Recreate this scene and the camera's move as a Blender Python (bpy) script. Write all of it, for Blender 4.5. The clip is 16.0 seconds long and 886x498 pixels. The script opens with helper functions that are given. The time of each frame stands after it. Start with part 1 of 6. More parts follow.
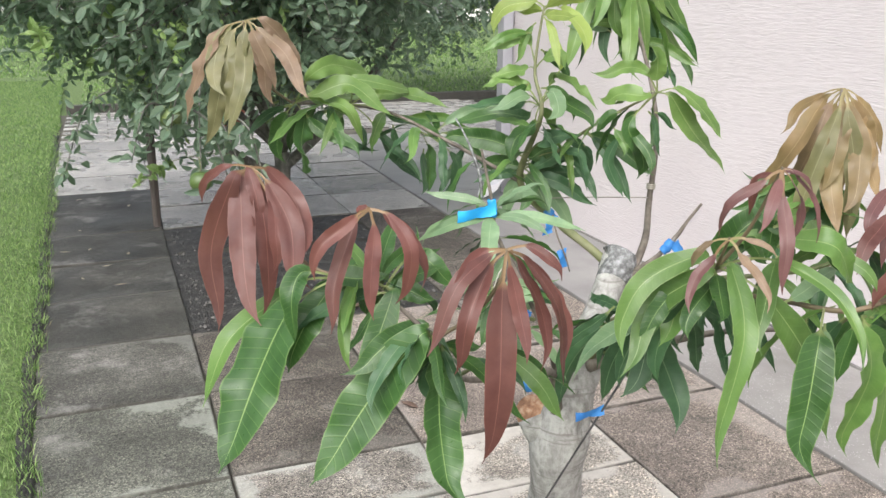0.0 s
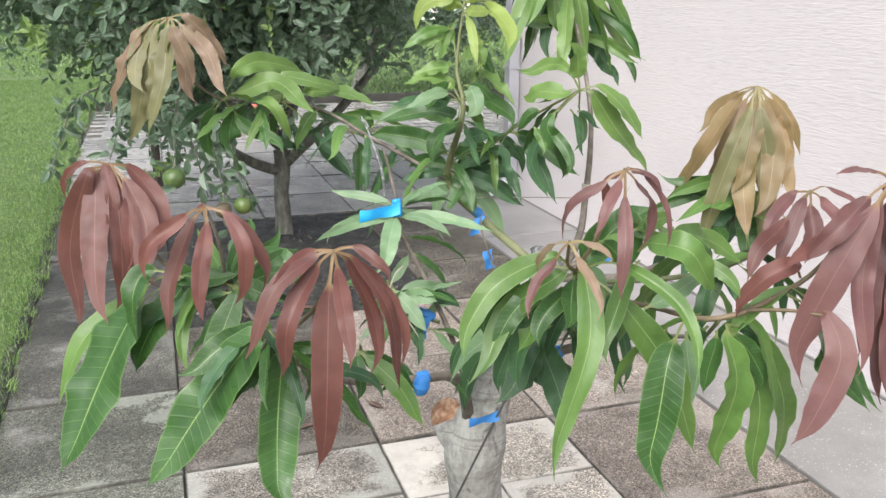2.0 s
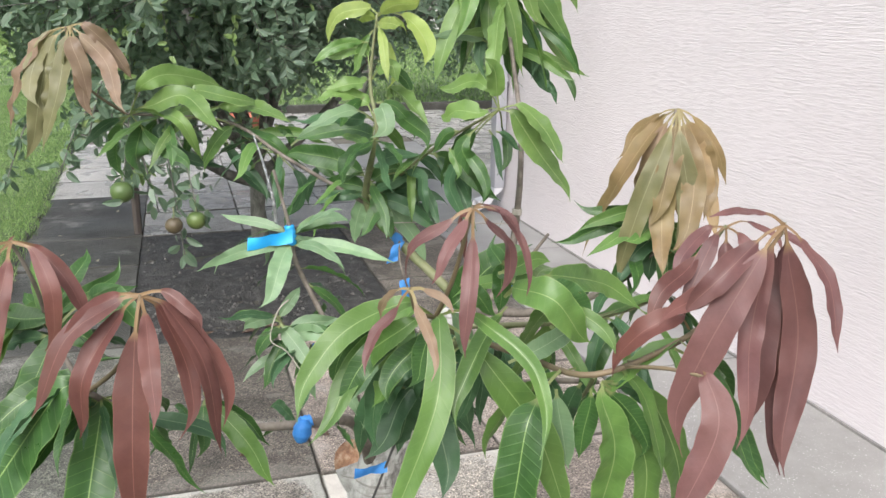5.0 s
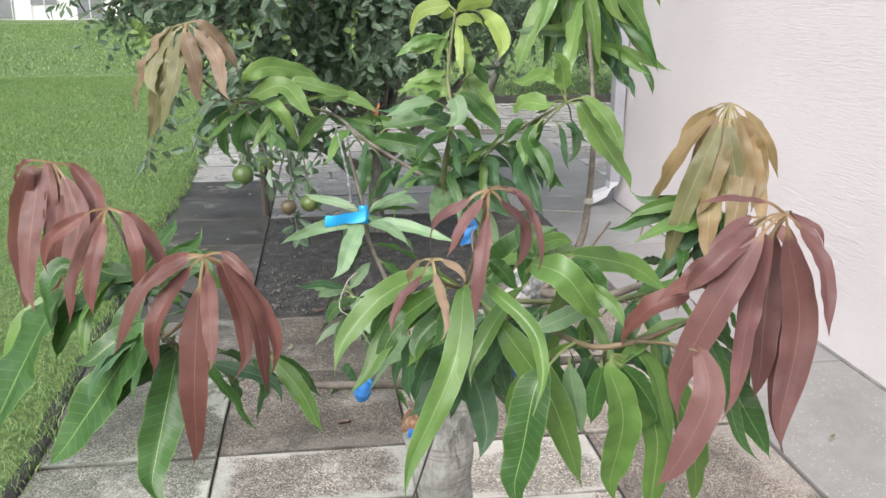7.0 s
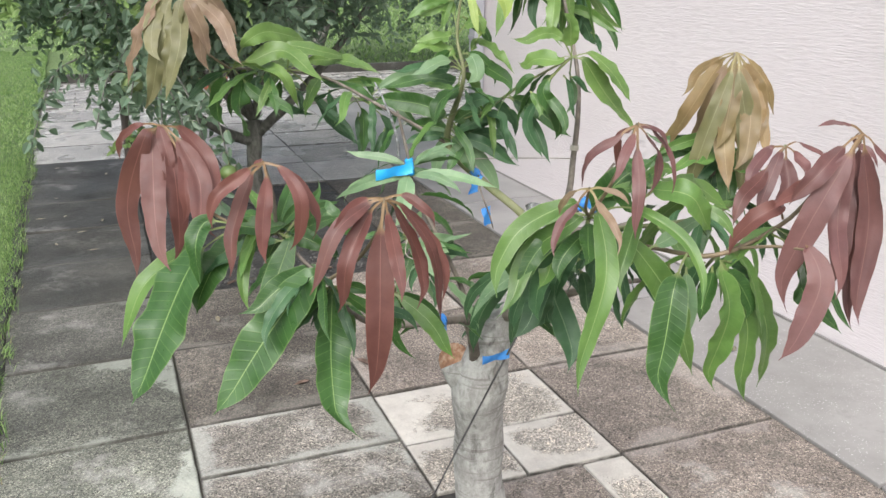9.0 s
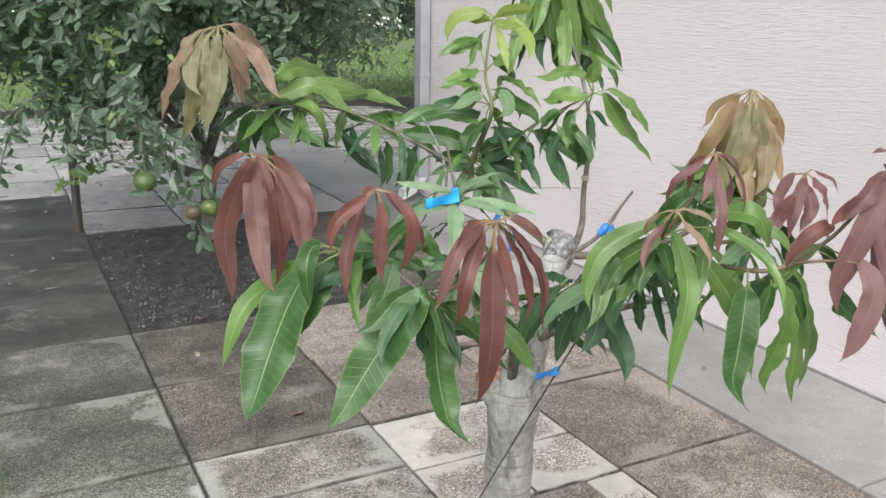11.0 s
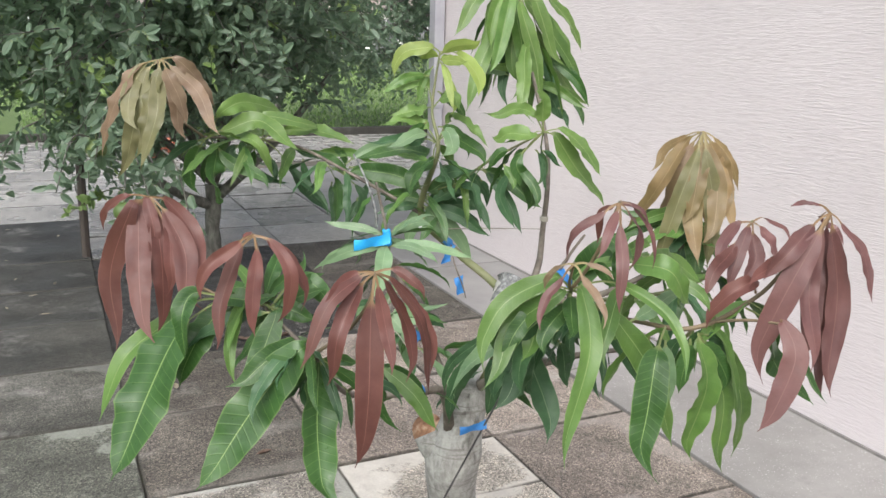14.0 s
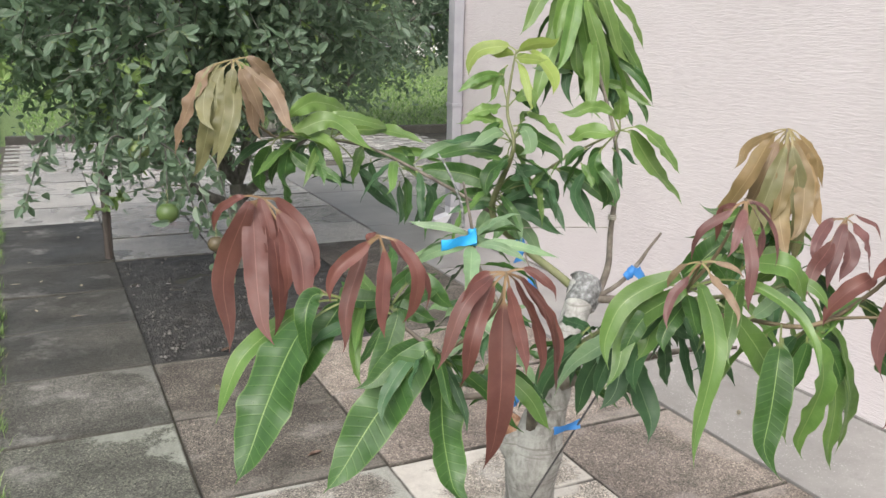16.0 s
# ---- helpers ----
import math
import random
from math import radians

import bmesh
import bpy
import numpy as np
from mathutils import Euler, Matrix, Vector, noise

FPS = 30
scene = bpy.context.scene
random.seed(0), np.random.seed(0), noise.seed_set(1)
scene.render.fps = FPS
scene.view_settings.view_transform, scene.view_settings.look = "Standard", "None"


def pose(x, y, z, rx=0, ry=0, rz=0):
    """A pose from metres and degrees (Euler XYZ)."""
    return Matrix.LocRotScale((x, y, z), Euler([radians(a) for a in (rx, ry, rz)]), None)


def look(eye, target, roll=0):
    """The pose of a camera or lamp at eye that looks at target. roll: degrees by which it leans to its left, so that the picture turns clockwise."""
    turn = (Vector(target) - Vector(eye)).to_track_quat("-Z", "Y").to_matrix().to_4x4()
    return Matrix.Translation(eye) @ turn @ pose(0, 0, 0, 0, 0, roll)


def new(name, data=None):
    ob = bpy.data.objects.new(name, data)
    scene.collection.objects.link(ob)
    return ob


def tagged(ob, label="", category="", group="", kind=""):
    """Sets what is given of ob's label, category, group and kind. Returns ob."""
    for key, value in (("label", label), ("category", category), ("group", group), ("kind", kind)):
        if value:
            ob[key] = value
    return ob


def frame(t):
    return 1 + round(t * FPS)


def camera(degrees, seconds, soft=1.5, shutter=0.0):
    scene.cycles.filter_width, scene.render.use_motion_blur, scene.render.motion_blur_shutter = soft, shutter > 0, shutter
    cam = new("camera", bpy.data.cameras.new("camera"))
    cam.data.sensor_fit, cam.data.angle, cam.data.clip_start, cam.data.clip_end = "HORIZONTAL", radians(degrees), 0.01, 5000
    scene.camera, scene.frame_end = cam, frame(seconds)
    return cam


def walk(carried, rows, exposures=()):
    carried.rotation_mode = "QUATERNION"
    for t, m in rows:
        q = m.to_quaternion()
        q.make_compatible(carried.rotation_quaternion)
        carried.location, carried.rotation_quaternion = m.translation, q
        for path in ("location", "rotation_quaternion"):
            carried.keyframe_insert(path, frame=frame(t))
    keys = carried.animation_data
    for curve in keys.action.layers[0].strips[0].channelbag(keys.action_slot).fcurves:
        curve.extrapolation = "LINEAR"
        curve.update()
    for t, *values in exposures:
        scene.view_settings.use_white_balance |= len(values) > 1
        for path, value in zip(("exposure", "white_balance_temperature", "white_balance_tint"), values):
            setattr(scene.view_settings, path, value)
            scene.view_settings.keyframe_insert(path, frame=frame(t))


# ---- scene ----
cam = camera(54.5, 16.0)
PATH = [
    (0, (0.061, 0.179, 1.4), (0.753, 1.969, 0.835), 0.3),
    (0.5, (0.156, 0.16, 1.41), (0.803, 1.968, 0.848), 0.4),
    (1, (0.247, 0.146, 1.402), (0.845, 1.969, 0.838), 0.6),
    (1.5, (0.303, 0.131, 1.397), (0.898, 1.955, 0.833), 0.3),
    (2, (0.325, 0.118, 1.395), (0.921, 1.94, 0.827), 0.1),
    (2.5, (0.337, 0.103, 1.395), (0.929, 1.927, 0.826), -0.0),
    (3, (0.339, 0.089, 1.398), (0.932, 1.913, 0.831), -0.1),
    (3.5, (0.351, 0.117, 1.401), (0.945, 1.941, 0.836), 0.0),
    (4, (0.42, 0.202, 1.395), (1.015, 2.028, 0.836), 0.2),
    (4.2, (0.46, 0.231, 1.396), (1.052, 2.058, 0.839), 0.3),
    (6.3, (0.724, 0.077, 1.406), (1.055, 1.97, 0.852), 0.3),
    (6.4, (0.738, 0.07, 1.41), (1.03, 1.965, 0.843), 0.0),
    (6.5, (0.73, 0.053, 1.409), (1.014, 1.951, 0.848), 0.2),
    (7, (0.668, 0.047, 1.411), (0.933, 1.946, 0.844), 0.2),
    (7.5, (0.524, 0.037, 1.402), (0.926, 1.897, 0.787), -0.7),
    (8, (0.416, 0.013, 1.409), (0.899, 1.847, 0.774), -0.6),
    (10.3, (-0.118, 0.036, 1.394), (0.797, 1.713, 0.801), 0.8),
    (10.5, (-0.136, 0.043, 1.397), (0.776, 1.727, 0.82), 0.9),
    (11, (-0.145, 0.05, 1.403), (0.755, 1.751, 0.858), 1.1),
    (11.5, (-0.074, 0.044, 1.404), (0.811, 1.755, 0.868), 1.2),
    (12, (0.034, 0.031, 1.404), (0.904, 1.752, 0.874), 1.1),
    (12.5, (0.092, 0.01, 1.411), (0.936, 1.751, 0.903), 1.4),
    (13, (0.124, -0.017, 1.416), (0.942, 1.743, 0.93), 1.6),
    (13.5, (0.132, -0.02, 1.414), (0.947, 1.74, 0.925), 1.5),
    (14, (0.107, 0.023, 1.423), (0.923, 1.783, 0.935), 1.5),
    (14.5, (0.093, 0.059, 1.436), (0.908, 1.819, 0.949), 1.5),
    (15, (0.108, 0.023, 1.427), (0.924, 1.783, 0.939), 1.5),
    (15.5, (0.047, 0.043, 1.426), (0.86, 1.804, 0.938), 1.4),
    (16, (-0.066, 0.111, 1.418), (0.764, 1.864, 0.928), 1.2),
]
walk(cam, [(t, look(eye, target, roll)) for t, eye, target, roll in PATH], exposures=[(0.0, 0.20, 6300, 10), (3.5, 0.27, 6200, 10), (6.5, 0.19, 6250, 10), (8.0, 0.23, 6250, 10), (10.5, -0.04, 6200, 10), (13.0, 0.02, 6200, 10), (15.0, 0.03, 6400, 10), (16.0, 0.04, 6450, 10)])

# ---- world, sun, exposure ----
world = bpy.data.worlds.new("overcast_sky")
scene.world = world
world.use_nodes = True
wn = world.node_tree
sky = wn.nodes.new("ShaderNodeTexSky")
sky.sky_type = "NISHITA"
sky.sun_disc = False
sky.sun_elevation, sky.sun_rotation = radians(46), radians(216)
sky.air_density, sky.dust_density, sky.ozone_density = 1.0, 8.0, 1.0
grey = wn.nodes.new("ShaderNodeHueSaturation")
grey.inputs["Saturation"].default_value = 0.5
wn.links.new(sky.outputs[0], grey.inputs["Color"])
wn.links.new(grey.outputs[0], wn.nodes["Background"].inputs[0])
wn.nodes["Background"].inputs[1].default_value = 0.225
sun = new("sun", bpy.data.lights.new("sun", "SUN"))
sun.data.energy, sun.data.angle, sun.data.color = 1.1, radians(50), (0.965, 0.99, 1.0)
sun.matrix_world = look((0, 0, 20), (4.5, 6.2, 12.6))


# ---- materials ----
def material(name, rough=0.8, metal=0.0):
    m = bpy.data.materials.new(name)
    m.use_nodes = True
    b = m.node_tree.nodes["Principled BSDF"]
    b.inputs["Roughness"].default_value, b.inputs["Metallic"].default_value = rough, metal
    return m, m.node_tree, b


def node(nt, kind, **inputs):
    n = nt.nodes.new(kind)
    for key, value in inputs.items():
        n.inputs[key.replace("_", " ")].default_value = value
    return n


def ramp(nt, source, stops):
    r = nt.nodes.new("ShaderNodeValToRGB")
    els = r.color_ramp.elements
    while len(els) < len(stops):
        els.new(0.5)
    for e, (p, c) in zip(els, stops):
        e.position, e.color = p, (*c, 1) if len(c) == 3 else c
    nt.links.new(source, r.inputs[0])
    return r.outputs[0]


def grey_ramp(nt, source, lo, hi, a=0.0, b=1.0):
    return ramp(nt, source, [(lo, (a, a, a)), (hi, (b, b, b))])


def mix(nt, factor, a, b, blend="MIX"):
    n = nt.nodes.new("ShaderNodeMix")
    n.data_type, n.blend_type = "RGBA", blend
    for socket, value in ((n.inputs[0], factor), (n.inputs[6], a), (n.inputs[7], b)):
        if isinstance(value, (int, float)):
            socket.default_value = value
        elif isinstance(value, tuple):
            socket.default_value = (*value, 1)
        else:
            nt.links.new(value, socket)
    return n.outputs[2]


def maths(nt, op, a, b=0.0, c=0.0):
    n = nt.nodes.new("ShaderNodeMath")
    n.operation = op
    for socket, value in zip(n.inputs, (a, b, c)):
        if isinstance(value, (int, float)):
            socket.default_value = value
        else:
            nt.links.new(value, socket)
    return n.outputs[0]


def coords(nt, which="Object", scale=(1, 1, 1), offset_random=0.0):
    t = nt.nodes.new("ShaderNodeTexCoord")
    mp = node(nt, "ShaderNodeMapping", Scale=scale)
    nt.links.new(t.outputs[which], mp.inputs["Vector"])
    if offset_random:
        info = nt.nodes.new("ShaderNodeObjectInfo")
        shift = node(nt, "ShaderNodeVectorMath")
        shift.operation = "SCALE"
        comb = nt.nodes.new("ShaderNodeCombineXYZ")
        for k in range(3):
            nt.links.new(maths(nt, "MULTIPLY", info.outputs["Random"], offset_random * (k + 1)), comb.inputs[k])
        nt.links.new(comb.outputs[0], mp.inputs["Location"])
        nt.nodes.remove(shift)
    return mp.outputs[0]


def noise_tex(nt, vec, scale, detail=4.0, rough=0.55):
    n = node(nt, "ShaderNodeTexNoise", Scale=scale, Detail=detail, Roughness=rough)
    nt.links.new(vec, n.inputs["Vector"])
    return n.outputs["Fac"]


def voronoi(nt, vec, scale, feature="F1", out="Distance"):
    n = node(nt, "ShaderNodeTexVoronoi", Scale=scale)
    n.feature = feature
    nt.links.new(vec, n.inputs["Vector"])
    return n.outputs[out]


def bump(nt, bsdf, height, strength, distance):
    n = node(nt, "ShaderNodeBump", Strength=strength, Distance=distance)
    nt.links.new(height, n.inputs["Height"])
    nt.links.new(n.outputs[0], bsdf.inputs["Normal"])


def random_of(nt):
    return nt.nodes.new("ShaderNodeObjectInfo").outputs["Random"]


def slab_material(name, dark, mid, light, pebble, wet, pale, film=0.4, reach=0.43, skin=None):
    """Exposed aggregate paving, with mildew, worn pale patches and pebbles. Towards the rim a smooth cement skin is left, from reach outwards."""
    m, nt, b = material(name)
    v = coords(nt, "Object", offset_random=37.0)
    big = noise_tex(nt, v, 2.2, 6, 0.62)
    fine = noise_tex(nt, v, 24, 5, 0.7)
    sep = nt.nodes.new("ShaderNodeSeparateColor")
    nt.links.new(voronoi(nt, v, 290, out="Color"), sep.inputs[0])
    sep2 = nt.nodes.new("ShaderNodeSeparateColor")
    nt.links.new(voronoi(nt, v, 160, out="Color"), sep2.inputs[0])
    base = ramp(nt, big, [(0.25, dark), (0.48, mid), (0.72, light)])
    rnd = random_of(nt)
    shade = grey_ramp(nt, rnd, 0.0, 1.0, 0.72, 1.2)
    base = mix(nt, 1.0, base, shade, "MULTIPLY")
    grain = ramp(nt, sep.outputs[0], [(0.0, (1 - pebble,) * 3), (0.3, (0.78, 0.76, 0.74)), (0.7, (1.08, 1.05, 1.0)), (1.0, (1 + 1.5 * pebble, 1 + pebble * 1.42, 1 + pebble * 1.25))])
    chunk = ramp(nt, sep2.outputs[1], [(0.0, (1 - 0.5 * pebble,) * 3), (0.3, (1, 1, 1)), (0.85, (1, 1, 1)), (1.0, (1 + 0.5 * pebble, 1 + 0.46 * pebble, 1 + 0.4 * pebble))])
    base = mix(nt, 1.0, base, chunk, "MULTIPLY")
    base = mix(nt, 1.0, base, grain, "MULTIPLY")
    base = mix(nt, grey_ramp(nt, fine, 0.45, 0.7, 0.0, 0.35), base, dark)
    patch = grey_ramp(nt, noise_tex(nt, coords(nt, "Object", offset_random=11.0), 3.4, 7, 0.7), 0.56, 0.68, 0.0, pale)
    base = mix(nt, patch, base, (0.60, 0.585, 0.55))
    moss = noise_tex(nt, coords(nt, "Object", offset_random=23.0), 5.0, 7, 0.75)
    base = mix(nt, grey_ramp(nt, moss, 0.55, 0.7, 0.0, 0.65), base, (0.035, 0.038, 0.028))
    tc = nt.nodes.new("ShaderNodeTexCoord")
    xyz = nt.nodes.new("ShaderNodeSeparateXYZ")
    nt.links.new(tc.outputs["Generated"], xyz.inputs[0])
    rim = maths(nt, "ABSOLUTE", maths(nt, "SUBTRACT", xyz.outputs[1], 0.5))
    rim_x = maths(nt, "ABSOLUTE", maths(nt, "SUBTRACT", xyz.outputs[0], 0.5))
    edge = maths(nt, "MAXIMUM", rim, rim_x)
    ragged = maths(nt, "ADD", maths(nt, "MULTIPLY", noise_tex(nt, v, 3.2, 4, 0.6), 1.0), maths(nt, "MULTIPLY", noise_tex(nt, v, 70, 5, 0.85), 0.34))
    lip = maths(nt, "ADD", maths(nt, "MAXIMUM", rim, maths(nt, "SUBTRACT", rim_x, 0.03)), maths(nt, "SUBTRACT", ragged, 0.68))
    cement = mix(nt, grey_ramp(nt, noise_tex(nt, v, 12, 6, 0.7), 0.35, 0.65), tuple(min(0.52, 0.9 * c) for c in skin or light), tuple(min(0.66, 1.2 * c) for c in skin or light))
    base = mix(nt, grey_ramp(nt, lip, reach, reach + 0.07, 0.0, film), base, cement)
    grime = maths(nt, "MULTIPLY", grey_ramp(nt, edge, 0.486, 0.496), grey_ramp(nt, noise_tex(nt, v, 9, 6, 0.7), 0.36, 0.55, 0.45, 0.95))
    base = mix(nt, grime, base, (0.045, 0.042, 0.034))
    nt.links.new(base, b.inputs["Base Color"])
    damp = noise_tex(nt, v, 1.7, 3)
    nt.links.new(grey_ramp(nt, damp, 0.4, 0.62, 0.9 - wet, 0.92 - 0.5 * wet), b.inputs["Roughness"])
    both = maths(nt, "ADD", maths(nt, "MULTIPLY", sep.outputs[0], 0.6), fine)
    bump(nt, b, both, 1.0, 0.008)
    return m


M_SLAB = slab_material("aggregate_paver", (0.040, 0.036, 0.031), (0.102, 0.093, 0.081), (0.195, 0.180, 0.160), 0.98, 0.2, 0.2, 0.35, 0.45, (0.24, 0.225, 0.20))
M_SLAB_PALE = slab_material("worn_pale_paver", (0.11, 0.10, 0.088), (0.37, 0.345, 0.31), (0.60, 0.57, 0.52), 0.75, 0.1, 0.6, 0.92, 0.33, (0.56, 0.53, 0.48))
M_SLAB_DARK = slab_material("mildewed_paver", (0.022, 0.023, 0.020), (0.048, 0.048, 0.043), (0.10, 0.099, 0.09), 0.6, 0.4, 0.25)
M_SLAB_LICHEN = slab_material("lichen_grey_paver", (0.095, 0.101, 0.085), (0.215, 0.226, 0.193), (0.38, 0.398, 0.347), 0.8, 0.12, 0.45, 0.75, 0.40, (0.44, 0.46, 0.40))
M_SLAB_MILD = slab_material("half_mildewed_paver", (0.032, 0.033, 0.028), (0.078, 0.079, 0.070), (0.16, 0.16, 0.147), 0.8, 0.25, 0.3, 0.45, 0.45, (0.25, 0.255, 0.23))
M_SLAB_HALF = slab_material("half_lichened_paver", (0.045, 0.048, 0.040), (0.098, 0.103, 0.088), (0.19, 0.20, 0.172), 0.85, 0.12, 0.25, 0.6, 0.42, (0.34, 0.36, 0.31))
M_SLAB_TAN = slab_material("warm_grey_paver", (0.092, 0.080, 0.070), (0.238, 0.208, 0.186), (0.375, 0.332, 0.298), 0.72, 0.1, 0.5, 0.4, 0.42, (0.40, 0.36, 0.33))
M_SLAB_BLOTCH = slab_material("blotched_paver", (0.055, 0.051, 0.044), (0.165, 0.155, 0.14), (0.32, 0.305, 0.28), 0.9, 0.15, 0.5, 0.65, 0.39, (0.43, 0.435, 0.395))
# wet and smooth; the sky's reflection is also put into the pale base colour
M_SLAB_WET_SHEEN = slab_material("rain_wet_paver", (0.23, 0.228, 0.218), (0.39, 0.385, 0.37), (0.52, 0.515, 0.495), 0.4, 0.76, 0.35)


def plain_material(name, colours, scale, rough, bump_scale=0.0, bump_strength=0.3, distance=0.002, stretch=(1, 1, 1)):
    m, nt, b = material(name, rough)
    v = coords(nt, "Object", stretch, 13.0)
    f = noise_tex(nt, v, scale, 6, 0.6)
    nt.links.new(ramp(nt, f, [(0.3 + 0.4 * k / max(1, len(colours) - 1), c) for k, c in enumerate(colours)]), b.inputs["Base Color"])
    if bump_scale:
        bump(nt, b, noise_tex(nt, v, bump_scale, 5, 0.65), bump_strength, distance)
    return m


M_STRIP, nt, b = material("poured_concrete", 0.55)
v = coords(nt, "Object", offset_random=13.0)
tone = ramp(nt, noise_tex(nt, v, 2.6, 7, 0.65), [(0.3, (0.185, 0.177, 0.168)), (0.5, (0.25, 0.241, 0.231)), (0.7, (0.315, 0.305, 0.293))])
speck = maths(nt, "MAXIMUM", grey_ramp(nt, voronoi(nt, v, 48), 0.08, 0.16, 0.8, 0.0), grey_ramp(nt, voronoi(nt, v, 110), 0.10, 0.2, 0.8, 0.0))
tone = mix(nt, maths(nt, "MULTIPLY", speck, grey_ramp(nt, noise_tex(nt, v, 5, 4), 0.40, 0.55)), tone, (0.62, 0.61, 0.6))
tone = mix(nt, grey_ramp(nt, noise_tex(nt, v, 11, 6, 0.75), 0.58, 0.72, 0, 0.45), tone, (0.14, 0.135, 0.125))
nt.links.new(tone, b.inputs["Base Color"])
bump(nt, b, noise_tex(nt, v, 90, 5, 0.65), 0.25, 0.002)
M_STRIP_WET = plain_material("rain_wet_concrete", [(0.16, 0.155, 0.15), (0.23, 0.225, 0.22), (0.30, 0.295, 0.285)], 2.2, 0.32, 90, 0.15)
M_JOINT = plain_material("joint_soil", [(0.06, 0.054, 0.043), (0.12, 0.108, 0.086), (0.09, 0.10, 0.055)], 9, 0.95, 60, 0.6, 0.01)
M_SOIL = plain_material("wet_garden_soil", [(0.017, 0.0165, 0.0155), (0.036, 0.035, 0.033), (0.088, 0.085, 0.079)], 14, 0.62, 70, 1.0, 0.02)
M_GROUND = plain_material("lawn_soil", [(0.05, 0.085, 0.026), (0.105, 0.16, 0.052), (0.185, 0.26, 0.09)], 34, 0.95, 30, 0.8, 0.03)
M_PEBBLE = plain_material("gravel_stone", [(0.03, 0.029, 0.027), (0.075, 0.072, 0.067), (0.22, 0.21, 0.20)], 40, 0.7)
M_WHITE = plain_material("white_painted_metal", [(0.56, 0.56, 0.59), (0.64, 0.64, 0.66)], 6, 0.45)
# the white downspout metal again, greyed by the shadow painted into its colour
M_PIPE_SHADED = plain_material("weathered_grey_metal", [(0.30, 0.30, 0.33), (0.38, 0.38, 0.41)], 6, 0.5)
M_DARKGAP = plain_material("dark_sealant", [(0.05, 0.05, 0.05), (0.1, 0.1, 0.1)], 20, 0.8)
M_SEALANT = plain_material("grey_sealant", [(0.15, 0.145, 0.14), (0.26, 0.25, 0.24)], 20, 0.8)
M_STAKE = plain_material("rusty_steel_post", [(0.04, 0.033, 0.03), (0.07, 0.058, 0.05), (0.10, 0.08, 0.07)], 30, 0.75, 120, 0.4, stretch=(1, 1, 0.2))
M_TAPE = plain_material("blue_tape", [(0.02, 0.26, 0.62), (0.03, 0.40, 0.80)], 25, 0.45, 80, 0.3)
M_TAPE_DARK = plain_material("blue_cloth_tape", [(0.02, 0.14, 0.42), (0.05, 0.24, 0.58)], 25, 0.6, 80, 0.3)
M_FILM = plain_material("clear_grafting_film", [(0.05, 0.05, 0.05), (0.17, 0.175, 0.175), (0.40, 0.41, 0.42)], 70, 0.25, 110, 0.9, 0.006)
M_TERRA = plain_material("terracotta", [(0.30, 0.09, 0.055), (0.42, 0.15, 0.09)], 12, 0.8)
M_ROOF = plain_material("roof_tile", [(0.20, 0.17, 0.15), (0.30, 0.26, 0.23)], 2, 0.8)
M_HOUSE = plain_material("pale_house_stucco", [(0.74, 0.73, 0.71), (0.82, 0.81, 0.79)], 0.7, 0.85)
M_SCREEN = plain_material("insect_screen", [(0.16, 0.17, 0.18), (0.22, 0.23, 0.24)], 0.8, 0.6)
M_CORD = plain_material("thin_cord", [(0.28, 0.26, 0.22), (0.4, 0.38, 0.33)], 40, 0.7)


def stucco():
    """Raked stucco: long shallow wavy ridges that run level along the wall."""
    m, nt, b = material("raked_pink_stucco", 0.9)
    v = coords(nt, "Object")
    warp = noise_tex(nt, coords(nt, "Object", (1, 1.2, 2.5)), 5, 3)
    streak_v = nt.nodes.new("ShaderNodeVectorMath")
    streak_v.operation = "ADD"
    comb = nt.nodes.new("ShaderNodeCombineXYZ")
    nt.links.new(maths(nt, "MULTIPLY", warp, 0.012), comb.inputs[2])
    nt.links.new(v, streak_v.inputs[0])
    nt.links.new(comb.outputs[0], streak_v.inputs[1])
    mp = node(nt, "ShaderNodeMapping", Scale=(1, 13, 190))
    nt.links.new(streak_v.outputs[0], mp.inputs["Vector"])
    streak = noise_tex(nt, mp.outputs[0], 1.0, 5, 0.6)
    ridge = grey_ramp(nt, streak, 0.44, 0.62)
    grit = noise_tex(nt, v, 260, 3)
    zone = noise_tex(nt, v, 1.6, 4)
    height = maths(nt, "ADD", maths(nt, "MULTIPLY", ridge, grey_ramp(nt, zone, 0.25, 0.6, 0.35, 1.0)), maths(nt, "MULTIPLY", grit, 0.45))
    tone = ramp(nt, noise_tex(nt, v, 0.9, 5), [(0.3, (0.60, 0.56, 0.572)), (0.7, (0.66, 0.62, 0.632))])
    nt.links.new(mix(nt, grey_ramp(nt, streak, 0.3, 0.45, 0.08, 0.0), tone, (0.42, 0.37, 0.375)), b.inputs["Base Color"])
    bump(nt, b, height, 0.7, 0.004)
    return m


M_STUCCO = stucco()


def bark(name, dark, mid, light, scale, stretch):
    m, nt, b = material(name, 0.9)
    v = coords(nt, "Object", stretch)
    f = noise_tex(nt, v, scale, 7, 0.65)
    lichen = noise_tex(nt, coords(nt, "Object"), scale * 0.55, 5, 0.7)
    c = ramp(nt, f, [(0.3, dark), (0.5, mid), (0.68, light)])
    c = mix(nt, grey_ramp(nt, lichen, 0.52, 0.62, 0, 0.6), c, light)
    nt.links.new(c, b.inputs["Base Color"])
    bump(nt, b, f, 0.8, 0.006)
    return m


